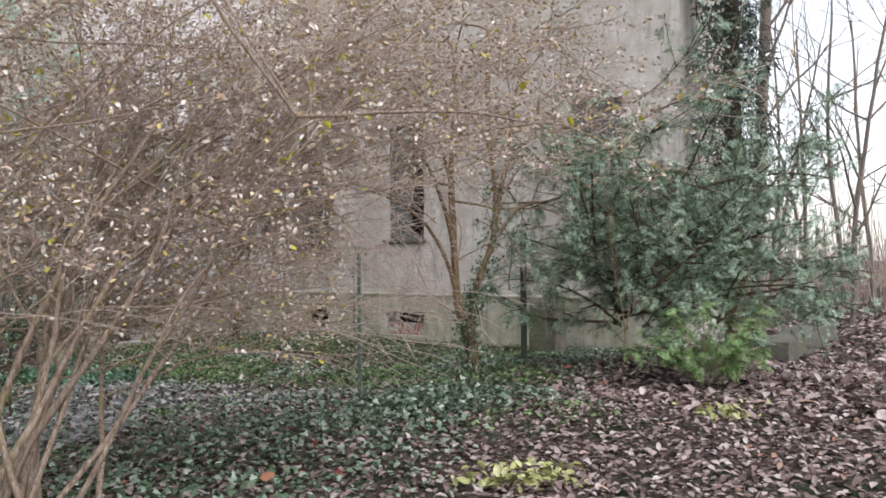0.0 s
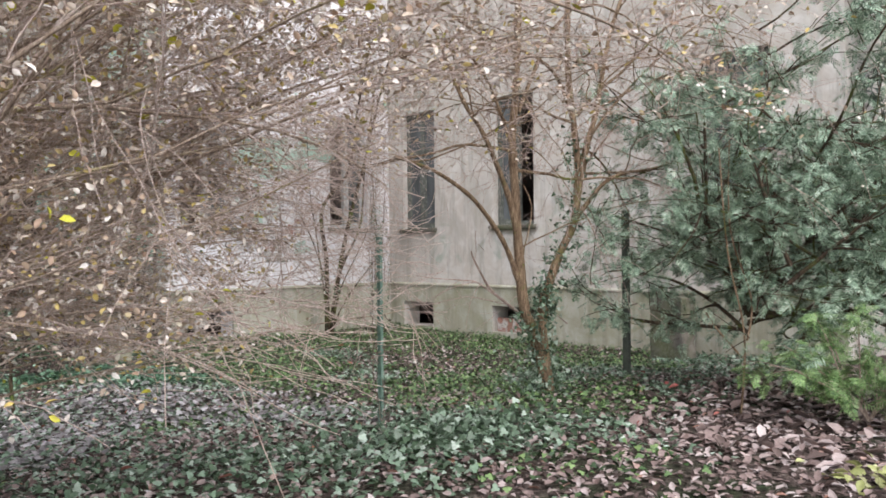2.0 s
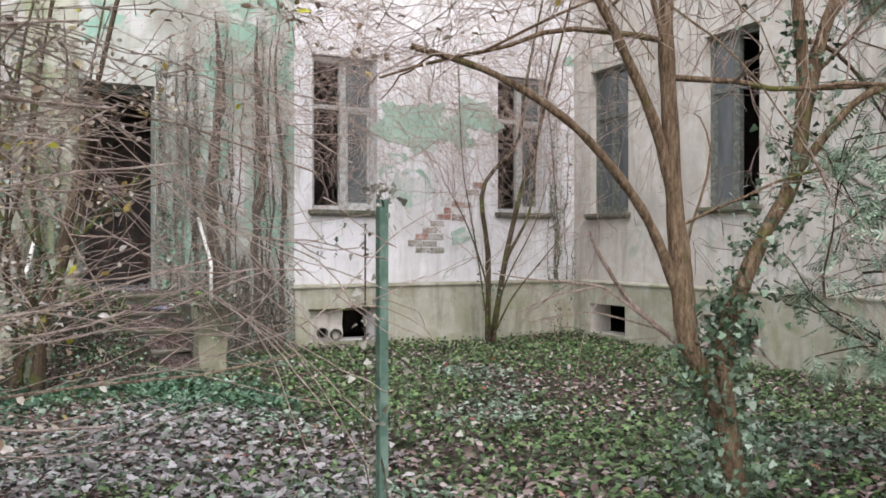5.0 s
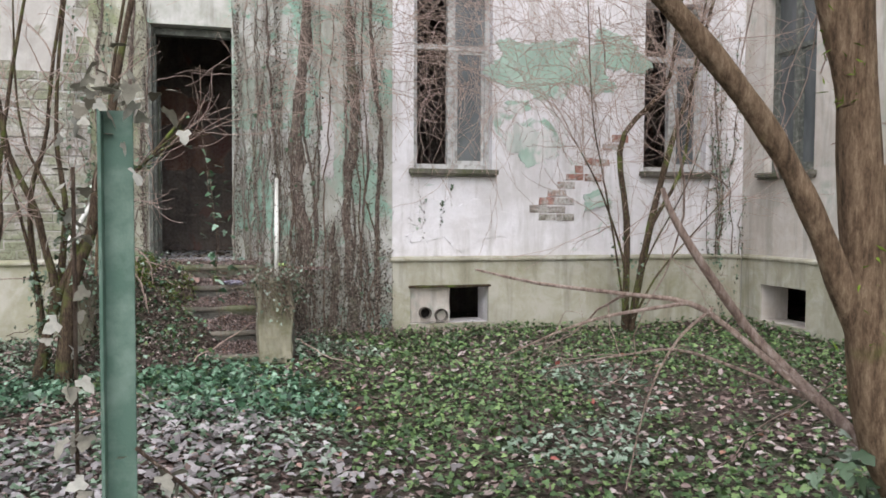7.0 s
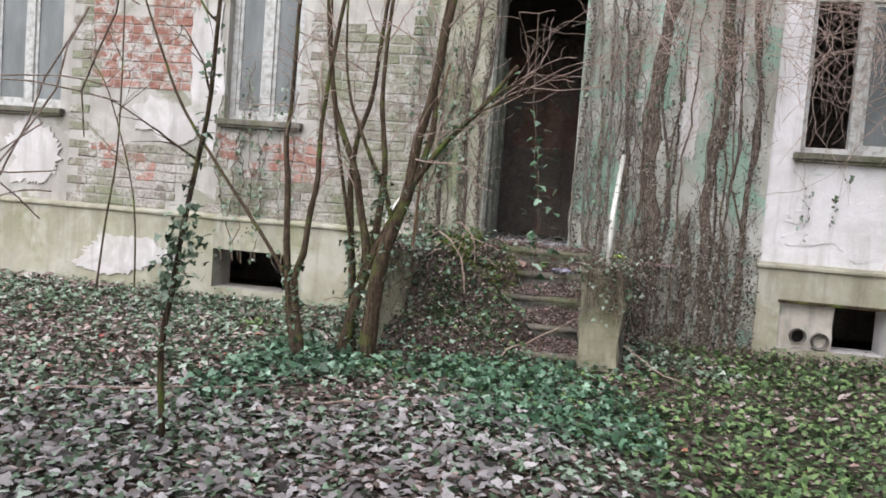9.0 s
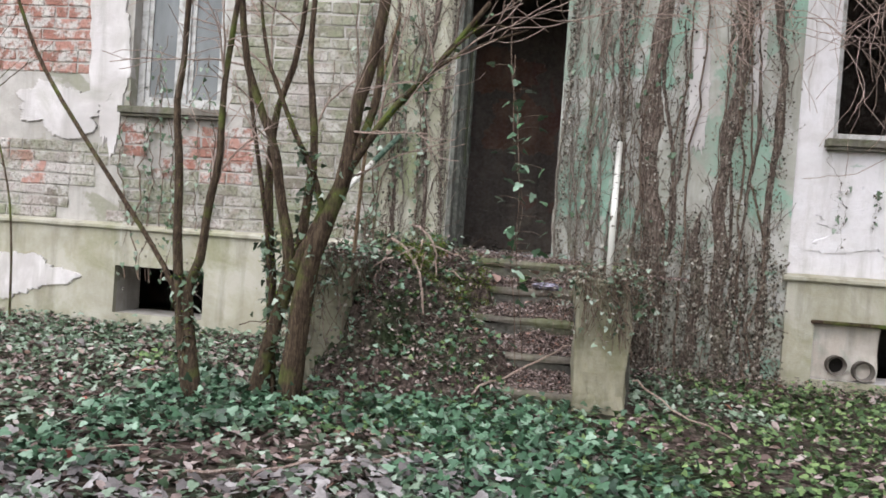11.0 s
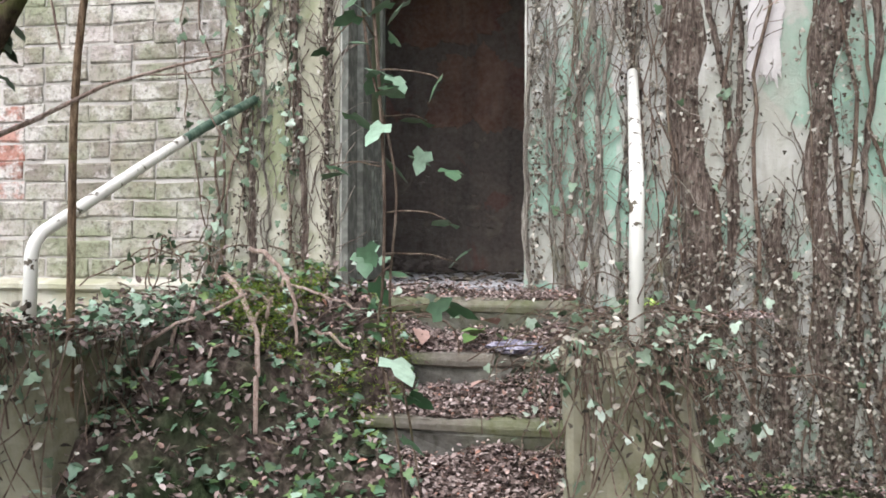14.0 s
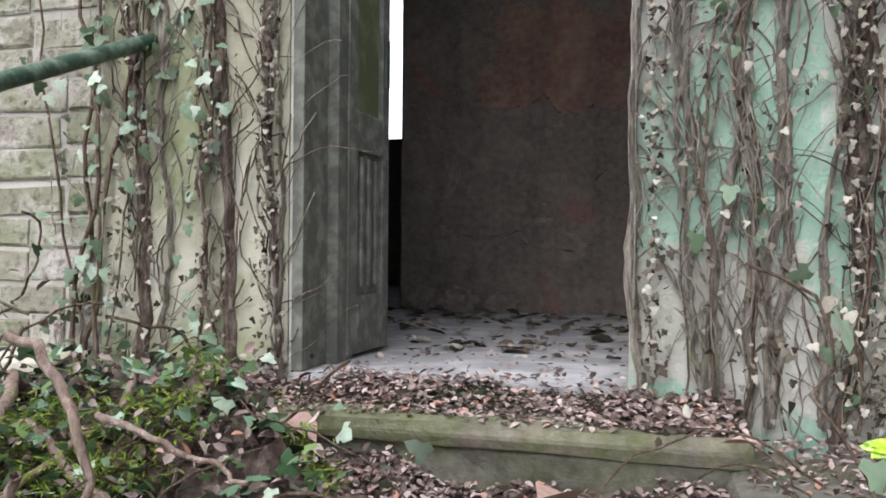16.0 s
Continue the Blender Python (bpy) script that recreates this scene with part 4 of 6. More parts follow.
def stem_bush(name, label, base, specs, leaf_n, twig_n, mat=dark_bark, r0=0.034, reach=1.1):
    ob = plant(name, label, "bush", base)
    tw = []
    for pts, r in specs:
        run = np.array(pts[-1]) - np.array(pts[-2])
        if pts[-1][2] > 2.85:
            pts = pts + [tuple(np.array(pts[-1]) + run / np.linalg.norm(run) * 1.3 + np.array([0.15, 0, 0.35]))]
        c = curve_through(pts, 20)
        rad = 1.15 * np.linspace(r, r * 0.3, 20) * (1 + 0.05 * np.sin(np.arange(20) * 2.1))
        place_in(put("stem", mesh_of("stem", *tubes([(c, rad)], 9)), mat, None, smooth=True), ob)
        for k in range(twig_n):
            i = int(rng.integers(8, 20))
            d = c[i] - c[i - 1]
            d = d / np.linalg.norm(d) + rng.normal(0, 0.55, 3)
            tw += [l for l in grow(rng, c[i], d, rng.uniform(0.5, reach), min(r * 0.33, 0.008), 1, 4, 0.25, 0.1, 0.6, 0.55, 8) if clear_of_walk(l[0], 0.55, 0.6, 2.2) and np.all(l[0][:, 1] < FRONT - 0.03)]
    if tw:
        limbs_each("twig", [(p, np.maximum(q, 0.003), k) for p, q, k in tw if k == 0], twig_bark, ob, 5)
        limbs("twig_spray", [(p, np.maximum(q, 0.0025), k) for p, q, k in tw if k > 0], twig_bark, ob, 4)
    if leaf_n:
        allp = along_lines([(curve_through(p, 20)[:8], 0) for p, r in specs], rng, leaf_n, 0.035)
        foliage("ivy_leaves", IVY, allp, 0.05, ivy_leaf, rng, ob, "ivy climbing the stems", 0.9, True)
        mo = along_lines([(curve_through(p, 20)[2:12], 0) for p, r in specs], rng, 170, 0.024)
        foliage("moss", BLADE, mo, 0.03, moss_mat, rng, ob, "yellow green moss")
    return ob


stem_bush("bush", "tall bare bush with mossy dark stems beside the stairs", (5.75, 11.4, 0.05),
          [([(5.60, 11.40, 0.0), (5.69, 11.40, 0.42), (5.77, 11.40, 0.70), (5.84, 11.40, 0.92), (5.95, 11.40, 1.17), (6.09, 11.40, 1.45), (6.23, 11.38, 1.68), (6.42, 11.35, 1.94), (6.66, 11.3, 2.18), (7.0, 11.25, 2.6)], 0.044),
           ([(5.84, 11.40, 0.0), (5.88, 11.40, 0.54), (5.92, 11.40, 0.88), (6.01, 11.40, 1.20), (6.12, 11.40, 1.51), (6.17, 11.40, 1.96), (6.26, 11.40, 2.30), (6.4, 11.4, 3.2)], 0.070),
           ([(5.62, 11.42, 0.0), (5.69, 11.40, 0.39), (5.76, 11.40, 0.70), (5.78, 11.40, 0.99), (5.70, 11.40, 1.33), (5.63, 11.40, 1.67), (5.48, 11.40, 2.01), (5.38, 11.40, 2.35), (5.3, 11.4, 3.2)], 0.044),
           ([(5.66, 11.55, 0.0), (5.63, 11.55, 0.63), (5.58, 11.55, 1.10), (5.55, 11.55, 1.54), (5.58, 11.55, 1.93), (5.70, 11.55, 2.35), (5.8, 11.5, 3.2)], 0.034),
           ([(5.80, 11.48, 0.75), (5.82, 11.50, 1.05), (5.85, 11.50, 1.35), (5.87, 11.50, 1.69), (5.83, 11.50, 2.04), (5.80, 11.50, 2.40), (5.85, 11.5, 3.3)], 0.034),
           ([(6.01, 11.40, 1.20), (5.93, 11.32, 1.52), (5.81, 11.30, 1.74), (5.67, 11.30, 2.04), (5.57, 11.30, 2.30), (5.5, 11.3, 2.9)], 0.020),
           ([(6.09, 11.40, 1.42), (6.22, 11.40, 1.75), (6.30, 11.42, 2.10), (6.28, 11.45, 2.60), (6.35, 11.5, 3.3)], 0.030),
           ([(6.62, 11.30, 2.14), (6.80, 11.2, 2.30), (7.0, 11.1, 2.42), (7.2, 11.05, 2.38)], 0.011),
           ([(6.42, 11.35, 1.94), (6.66, 11.25, 2.16), (6.95, 11.2, 2.32), (7.25, 11.1, 2.40)], 0.013),
           ([(5.72, 11.45, 0.0), (5.60, 11.5, 1.0), (5.35, 11.6, 2.1), (5.2, 11.6, 3.2)], 0.018)], 75, 5)
stem_bush("bush", "slender forked bush with dark ivy-clad stems", (5.3, 11.05, 0.05),
          [([(5.33, 11.05, 0.0), (5.27, 11.05, 0.29), (5.22, 11.05, 0.66), (5.18, 11.05, 1.03), (5.16, 11.05, 1.48), (5.12, 11.05, 1.87), (5.15, 11.05, 2.2), (5.2, 11.0, 3.3)], 0.034),
           ([(5.38, 11.05, 0.0), (5.30, 11.05, 0.45), (5.27, 11.05, 0.72), (5.34, 11.05, 0.93), (5.37, 11.05, 1.25), (5.42, 11.05, 1.56), (5.43, 11.05, 2.1), (5.6, 11.0, 3.2)], 0.034)], 70, 7)
stem_bush("bush", "bare thin bush standing before a window", (12.62, 13.2, 0.05),
          [([(12.61, 13.2, 0.0), (12.62, 13.2, 1.49), (12.52, 13.2, 2.64), (13.19, 13.2, 3.43), (13.3, 13.1, 4.4)], 0.045),
           ([(12.68, 13.2, 0.0), (12.97, 13.2, 1.49), (13.29, 13.2, 2.66), (13.62, 13.2, 3.6), (13.8, 13.1, 4.5)], 0.048),
           ([(12.66, 13.1, 0.0), (12.8, 13.0, 1.3), (13.3, 12.95, 2.3), (13.45, 12.95, 3.6)], 0.03),
           ([(12.58, 13.15, 0.0), (12.5, 13.0, 0.9), (12.1, 12.9, 1.9), (11.7, 12.9, 2.6)], 0.02),
           ([(12.63, 13.1, 0.1), (12.9, 12.9, 0.8), (13.4, 12.8, 1.4), (13.9, 12.8, 1.9)], 0.016),
           ([(12.6, 13.1, 0.0), (12.3, 12.9, 1.2), (12.0, 12.7, 2.2), (11.8, 12.6, 3.0)], 0.014),
           ([(12.64, 13.1, 0.0), (12.75, 12.9, 1.0), (13.2, 12.7, 2.0), (13.5, 12.7, 2.8)], 0.014)], 14, 19, reach=1.7)
dead = curve_through([(3.6, 11.25, 3.1), (3.83, 11.25, 2.55), (4.12, 11.25, 1.99), (5.05, 11.1, 0.89), (5.2, 11.05, 0.6)], 18)
tagged(limbs("dead_branch", [(dead, np.linspace(0.008, 0.02, 18), 0)], dark_bark, None, 7), "long dead branch leaning in the bush", "branch")


# ---- posts and small built things ----
post = tagged(new("fence_post"), "green painted iron fence post with withered ivy", "post", "fence posts")
post.location = (7.18, 4.85, 0.2)
place_in(part("shaft", joined([((7.15, 4.845, 0.1), (7.21, 4.853, 1.86)), ((7.15, 4.805, 0.1), (7.157, 4.844, 1.86))], 0.002), green_paint, None), post)
rng = np.random.default_rng(51)
pv = [wander(rng, (7.18, 4.82, 0.3), (0.05, 0, 1), 1.6, 22, 0.25), wander(rng, (7.15, 4.81, 0.3), (0.0, 0, 1), 1.4, 18, 0.3), wander(rng, (7.21, 4.83, 1.2), (0.9, 0.1, -0.7), 0.7, 12, 0.2)]
pv = [np.c_[np.clip(p[:, 0], 7.10, 7.26) if k < 2 else p[:, 0], np.clip(p[:, 1], 4.77, 4.85), p[:, 2]] for k, p in enumerate(pv)]
limbs("ivy_stem", [(p, np.full(len(p), 0.004), 0) for p in pv], ivy_bark, post, 5)
foliage("ivy_leaves", IVY, np.concatenate([along_lines([(p, 0) for p in pv], rng, 38, 0.025), np.array([7.18, 4.83, 1.87]) + rng.normal(0, 0.045, (40, 3))]), 0.036, pale_dead_leaf, rng, post, "withered ivy leaves", 0.9, True)
pole = tagged(part("fence_post", joined([((10.94, 4.88, 0.2), (11.01, 4.95, 2.2))], 0.006), dark_steel, None), "dark slim steel fence post in the ivy", "post", "fence posts")
for label, pts, r, tuft in (("thin ivy-clad sapling standing in the ground ivy", [(5.44, 8.75, -0.02), (5.40, 8.75, 0.50), (5.45, 8.75, 0.85), (5.49, 8.75, 1.18), (5.55, 8.75, 1.53), (5.61, 8.75, 1.88), (5.63, 8.75, 2.24), (5.66, 8.75, 2.70), (5.75, 8.8, 3.4)], 0.020, True),
                            ("thin bare sapling before the brick wall", [(1.94, 13.2, 0.0), (2.03, 13.2, 0.9), (2.13, 13.2, 1.63), (2.15, 13.2, 2.63), (2.13, 13.2, 3.70)], 0.014, False),
                            ("thin bare sapling before the brick wall", [(2.45, 13.2, 0.0), (2.42, 13.2, 0.8), (2.32, 13.2, 1.44), (1.98, 13.2, 2.42), (1.71, 13.2, 2.80)], 0.012, False)):
    sap = plant("sapling", label, "sapling", pts[0], "saplings by the house")
    c = curve_through(pts, 24)
    limbs("stem", [(c, np.linspace(r, r * 0.5, 24), 0)], dark_bark, sap, 8)
    shoots = sum([grow(rng, c[i], (rng.normal(0, 1), rng.normal(0, 0.4), 0.7), 0.6, r * 0.4, 1, 3, 0.2, 0.1) for i in (12, 15, 18, 21)], [])
    limbs("twig_spray", [(p, np.maximum(q, 0.002), k) for p, q, k in shoots if np.all(p[:, 1] < FRONT - 0.05)], dark_bark, sap, 5)
    if tuft:
        tp = np.concatenate([c[rng.integers(6, 10, 190)] + rng.normal(0, 0.055, (190, 3)), c[rng.integers(0, 23, 130)] + rng.normal(0, 0.03, (130, 3))])
        foliage("ivy_leaves", IVY, tp, 0.045, ivy_leaf, rng, sap, "tuft of grey green ivy leaves", 0.9, True)
col = tagged(part("concrete_pillar", cut_bm((13.95, 5.9, -0.1), (14.4, 6.45, 0.98), 4, 0.02), concrete, None), "low grey concrete pillar beside the wing", "pillar")
log = tagged(part("low_wall", cut_bm((14.2, 1.9, -0.05), (18.6, 2.5, 0.42), 6, 0.06, 1.2), dark_stone, None), "low mossy stone kerb wall under the evergreen", "wall")

# ---- ivy on the house ----
rng = np.random.default_rng(61)


def wall_ivy(name, label, spans, n, z0, z1, width, leaf_n, green_n, face=FRONT - 0.03, hairs=6):
    """Old ivy stems that climb a wall, with root hairs, withered leaves and a few green ones."""
    ob = plant(name, label, "ivy", ((spans[0] + spans[1]) / 2, face, 0.1))
    thick, fine = [], []
    for k in range(n):
        x = rng.uniform(*spans)
        top = rng.uniform(0.55, 1.0) * (z1 - z0) + z0
        m = 26
        zz = np.linspace(z0, top, m)
        xx = x + np.cumsum(rng.normal(0, 0.024, m)) + rng.normal(0, 0.1) * np.linspace(0, 1, m) ** 2
        yy = face - rng.uniform(0.0, 0.02) - 0.01 * np.abs(np.sin(zz * 3 + k))
        r = rng.uniform(0.35 * width, width)
        thick.append((np.c_[xx, yy * np.ones(m), zz], np.linspace(r, r * 0.5, m), 0))
        for h in range(hairs):
            i = int(rng.integers(1, m - 3))
            d = np.array([rng.normal(0, 0.35), 0, rng.choice([-1, 1.0])])
            fp = wander(rng, thick[-1][0][i] + np.array([rng.normal(0, 0.02), 0, 0]), d, rng.uniform(0.12, 0.45), 9, 0.35)
            fp[:, 0] = np.clip(fp[:, 0], spans[0] - 0.1, spans[1] + 0.08) if spans[1] < 6.5 else np.maximum(fp[:, 0], spans[0] - 0.01)
            fp[:, 1] = np.clip(fp[:, 1], face - 0.03, face + 0.008)
            fine.append((fp, np.full(10, rng.uniform(0.001, 0.0026)), 1))
    limbs_each("stem", thick, ivy_bark, ob, 6)
    limbs("root_hair", fine, hair_bark, ob, 4)
    up = np.array([0.0, -1.0, 0.25])
    for nm, cnt, mat, lab, size in (("withered_leaves", leaf_n, wall_ivy_dead, "grey brown withered leaves", 0.024), ("green_leaves", green_n, ivy_leaf, "green ivy leaves", 0.046)):
        p = along_lines(thick + fine[::3], rng, cnt, 0.03)
        p[:, 1] = np.minimum(p[:, 1], face) - np.abs(rng.normal(0, 0.018, len(p)))
        place_in(put_leaves(nm, IVY, p, size, mat, rng, None, lab, 0.55, np.tile(up, (len(p), 1)), True), ob)
    return ob


wall_ivy("climbing_ivy", "dense old ivy stems with withered leaves on the pier", (7.95, 9.35), 8, 0.05, 5.2, 0.014, 9, 1.4, hairs=12)
wall_ivy("climbing_ivy", "matted ivy roots beside the door opening", (7.46, 8.1), 9, 0.95, 5.0, 0.006, 3.5, 0.6, hairs=30)
wall_ivy("climbing_ivy", "ivy with green leaves on the brick beside the door", (5.65, 6.32), 7, 0.9, 5.0, 0.009, 5, 9, hairs=12)
wall_ivy("climbing_ivy", "thin dark ivy in the inner corner", (14.35, 14.85), 8, 0.05, 4.5, 0.016, 22, 10)
wall_ivy("climbing_ivy", "ivy hanging about the window sill", (2.95, 4.2), 9, 0.5, 3.0, 0.010, 4, 9)
wall_ivy("climbing_ivy", "few ivy shoots on the white wall", (9.75, 10.2), 3, 1.45, 2.2, 0.003, 5, 4, hairs=1)
# broad brown bands of matted roots between the stems
mat_rng = np.random.default_rng(62)
root_mat = bark_material("matted_root_fibre", srgb("332a26"), srgb("6d5f57"), srgb("a5998f"), srgb("7d7869"), (0.6, 0.75))
grey_root = bark_material("silvery_root_fibre", srgb("5d544c"), srgb("8f877d"), srgb("bdb6ad"), srgb("8d8b78"), (0.58, 0.74))
thin = [(mat_rng.uniform(7.46, 8.05), mat_rng.uniform(0.014, 0.034), mat_rng.uniform(2.4, 5.0), 0.95) for _ in range(7)]
thin += [(mat_rng.uniform(8.05, 9.45), mat_rng.uniform(0.02, 0.05), mat_rng.choice([1.3, 2.2, 3.4, 5.0]), 0.05) for _ in range(9)]
thin += [(mat_rng.uniform(5.75, 6.36), mat_rng.uniform(0.012, 0.03), mat_rng.uniform(2.4, 5.0), 0.95) for _ in range(2)]
for k, (x0, w, z1, zs) in enumerate(((8.30, 0.20, 5.2, 0.05), (8.66, 0.13, 1.55, 0.05), (8.96, 0.15, 5.2, 0.05), (9.33, 0.09, 5.0, 0.05), (7.97, 0.05, 4.6, 0.9), (5.84, 0.06, 5.0, 0.95), (6.13, 0.06, 5.0, 0.95), (6.34, 0.035, 4.6, 1.0), (7.475, 0.028, 4.4, 1.0), *thin)):
    hue = root_mat if x0 > 8.05 or k < 8 else grey_root
    m = 90
    zz = np.linspace(zs, z1, m)
    cx = x0 + 0.05 * np.sin(zz * 1.9 + k) + np.cumsum(mat_rng.normal(0, 0.006, m))
    grid = []
    cols = 9
    for j in range(cols):
        u = j / (cols - 1) * 2 - 1
        wide = w * 0.62 * (0.75 + 0.8 * np.array([noise.noise(Vector((z * 2.3, k * 3.1, u * 0.6))) for z in zz])) * (1 - ((zz - zs) / (z1 - zs)) ** 6)
        lift = 0.03 * (1 - u * u) * (0.7 + 0.8 * np.array([noise.noise(Vector((z * 9, u * 4, k))) for z in zz])) if abs(u) < 0.99 else np.full(m, -0.012)
        grid.append(np.c_[cx + u * wide, FRONT - 0.022 - lift, zz])
    V = np.stack(grid, 1).reshape(-1, 3)
    q = np.arange(m * cols).reshape(m, cols)
    me = mesh_of("root_band", V, [np.stack([q[:-1, :-1], q[:-1, 1:], q[1:, 1:], q[1:, :-1]], -1).reshape(-1, 4)])
    band = put("root_band", me, hue, None, "broad brown band of matted ivy roots on the wall", smooth=True, category="ivy", group="ivy root bands")
    fib = []
    for h in range(120 if k < 9 else 34):
        i = int(mat_rng.integers(0, m - 12))
        p = wander(mat_rng, (cx[i] + mat_rng.normal(0, w * 0.5), FRONT - 0.045, zz[i]), (mat_rng.normal(0, 0.25), 0, 1), mat_rng.uniform(0.12, 0.42), 9, 0.4)
        p[:, 1] = FRONT - 0.03 - np.abs(mat_rng.normal(0, 0.014))
        p[:, 0] = np.maximum(p[:, 0], 7.425) if x0 > 7 else p[:, 0]
        fib.append((p, np.full(10, mat_rng.uniform(0.001, 0.0035)), 0))
    limbs("root_fibre", fib, hue, band, 4)
    band.children[-1].matrix_parent_inverse = Matrix()
    n = int(((150 if x0 < 7 else 250) if k < 9 else 16 if zs > 0.5 else 50) * (z1 - zs))
    lp = np.c_[x0 + mat_rng.normal(0, w * 0.7, n), FRONT - 0.05 - np.abs(mat_rng.normal(0, 0.02, n)), mat_rng.uniform(zs, z1, n)]
    tagged(put_leaves("withered_leaf_cover", IVY, lp, 0.02, wall_ivy_dead, mat_rng, band, "grey withered leaves", 0.7, np.tile((0.0, -1.0, 0.3), (n, 1)), True), kind="stuff")

# heap of roots and leaves on the stair's right cheek, and hanging dry stems
heap = plant("dry_creeper", "tangle of dry creeper stems over the stair pier", "creeper", (7.9, 12.3, 0.95))
hl = []
for k in range(130):
    a = rng.uniform(0, 6.28)
    st = (rng.uniform(7.68, 8.08), rng.uniform(11.95, 13.2), 0.93 + rng.uniform(0, 0.08))
    p = wander(rng, st, (math.cos(a), math.sin(a) * 0.6 - 0.3, rng.uniform(0.1, 0.5)), rng.uniform(0.25, 0.7), 12, 0.6, 4.0)
    hl.append((p, np.full(13, rng.uniform(0.0014, 0.003)), 0))
for k in range(60):
    x = rng.uniform(7.64, 8.06)
    p = wander(rng, (x, 11.99, 0.96), (rng.normal(0, 0.2), -0.9, 0.1), 0.14, 4, 0.2)
    p = np.concatenate([p, wander(rng, p[-1], (rng.normal(0, 0.18), 0.0, -1), rng.uniform(0.1, 0.55), 9, 0.3)[1:]])
    p[4:, 1] = np.minimum(p[4:, 1], 11.885)
    hl.append((p, np.full(len(p), rng.uniform(0.0014, 0.0032)), 0))
limbs("creeper_tangle", hl, ivy_bark, heap, 4)
foliage("leaves", IVY, along_lines(hl, rng, 5, 0.03), 0.036, ivy_leaf, rng, heap, "green ivy leaves", 0.8, True)
foliage("dead_leaves", OVAL, along_lines(hl, rng, 12, 0.03), 0.027, wall_ivy_dead, rng, heap, "withered leaves", 0.8)
heap2 = plant("dry_creeper", "ivy and dry stems spilling over the mossy stair side", "creeper", (6.1, 12.4, 0.9))
hl = []
for k in range(150):
    a = rng.uniform(0, 6.28)
    y = rng.uniform(12.0, 13.6)
    x = rng.uniform(5.55, 6.75)
    st = (x, y, 0.15 + 0.85 * smooth01(11.9, 13.5, y) + (0.25 if x < 6.05 else 0.05))
    p = wander(rng, st, (math.cos(a) + 0.2, math.sin(a) - 0.6, rng.uniform(0.0, 0.4)), rng.uniform(0.3, 0.7), 12, 0.5, 4.0)
    hl.append((p, np.full(13, rng.uniform(0.002, 0.005)), 0))
limbs("creeper_tangle", hl, ivy_bark, heap2, 4)
foliage("leaves", IVY, along_lines(hl, rng, 8, 0.04), 0.042, ivy_leaf, rng, heap2, "green ivy leaves", 0.8)
foliage("dead_leaves", OVAL, along_lines(hl, rng, 9, 0.05), 0.036, mulch_leaf, rng, heap2, "dead leaves", 0.8)

# soil and mould that has slid over the stair's overgrown side
mx, my = np.meshgrid(np.linspace(5.7, 7.6, 62), np.linspace(11.55, 13.62, 60))
slope = 0.10 + 0.92 * smooth01(11.75, 13.55, my) * np.clip((my - 11.6) / 1.9, 0, 1) ** 0.15
edge = 6.85 + 0.28 * (13.5 - my)
slope = slope + 0.36 * smooth01(6.7, 6.1, mx) * smooth01(11.8, 12.1, my) * smooth01(13.3, 12.5, my)
cover = smooth01(0.3, -0.3, mx - edge + 0.12 * np.sin(my * 9)) * smooth01(5.7, 5.95, mx) * smooth01(11.55, 11.85, my) * smooth01(13.62, 13.45, my)
mz = np.where(cover > 0.01, (slope + 0.07) * cover - 0.12 * (1 - cover), -0.12) + 0.03 * rng.normal(0, 1, mx.shape) * cover
q = np.arange(mx.size).reshape(mx.shape)
soil = put("soil_mound", mesh_of("soil_mound", np.stack([mx, my, mz], -1), [np.stack([q[:-1, :-1], q[:-1, 1:], q[1:, 1:], q[1:, :-1]], -1).reshape(-1, 4)]), ground_mat, None, "dark soil and rotting leaves heaped over the stairs", smooth=True, category="soil")
pick = rng.choice(mx.size, 5200, p=(cover * (cover > 0.3)).ravel() / (cover * (cover > 0.3)).sum())
hp = np.stack([mx, my, mz], -1).reshape(-1, 3)[pick] + rng.normal(0, 1, (5200, 3)) * np.array([0.02, 0.02, 0.012]) + np.array([0, 0, 0.02])
put_leaves("heap_leaves", OVAL, hp[:3700], 0.036, mulch_leaf, rng, None, "rotting brown leaves on the heap over the stairs", 0.6, category="leaves", kind="stuff")
put_leaves("heap_ivy", IVY, hp[4500:] + np.array([0, 0, 0.03]), 0.04, moss_leaf, rng, None, "fresh green ivy among the dead leaves on the stairs", 0.6, category="ivy", kind="stuff")
put_leaves("heap_ivy", IVY, hp[3700:4500] + np.array([0, 0, 0.03]), 0.045, strand_leaf, rng, None, "green ivy growing over the stairs", 0.6, category="ivy", kind="stuff")

spot = np.flatnonzero(((mx > 6.15) & (mx < 6.95) & (my > 12.72) & (my < 13.38)).ravel())
mo = np.stack([mx, my, mz], -1).reshape(-1, 3)[rng.choice(spot, 8000)] + rng.normal(0, 1, (8000, 3)) * np.array([0.022, 0.022, 0.012]) + np.array([0, 0, 0.065])
mo = mo[[noise.noise(Vector((x * 3.1, y * 3.1, 2.0))) > -0.12 for x, y, z in mo]]
put_leaves("moss", BLADE, mo, 0.026, moss_mat, rng, None, "cushions of yellow green moss over the stairs", 0.5, category="moss", kind="stuff")
top = np.c_[rng.uniform(5.62, 6.15, 2600), rng.uniform(11.92, 13.85, 2600), 0.92 + np.abs(rng.normal(0.03, 0.035, 2600))]
put_leaves("cheek_litter", OVAL, top[:2150], 0.034, mulch_leaf, rng, None, "brown dead leaves heaped on the stair cheek", 0.6, category="leaves", kind="stuff")
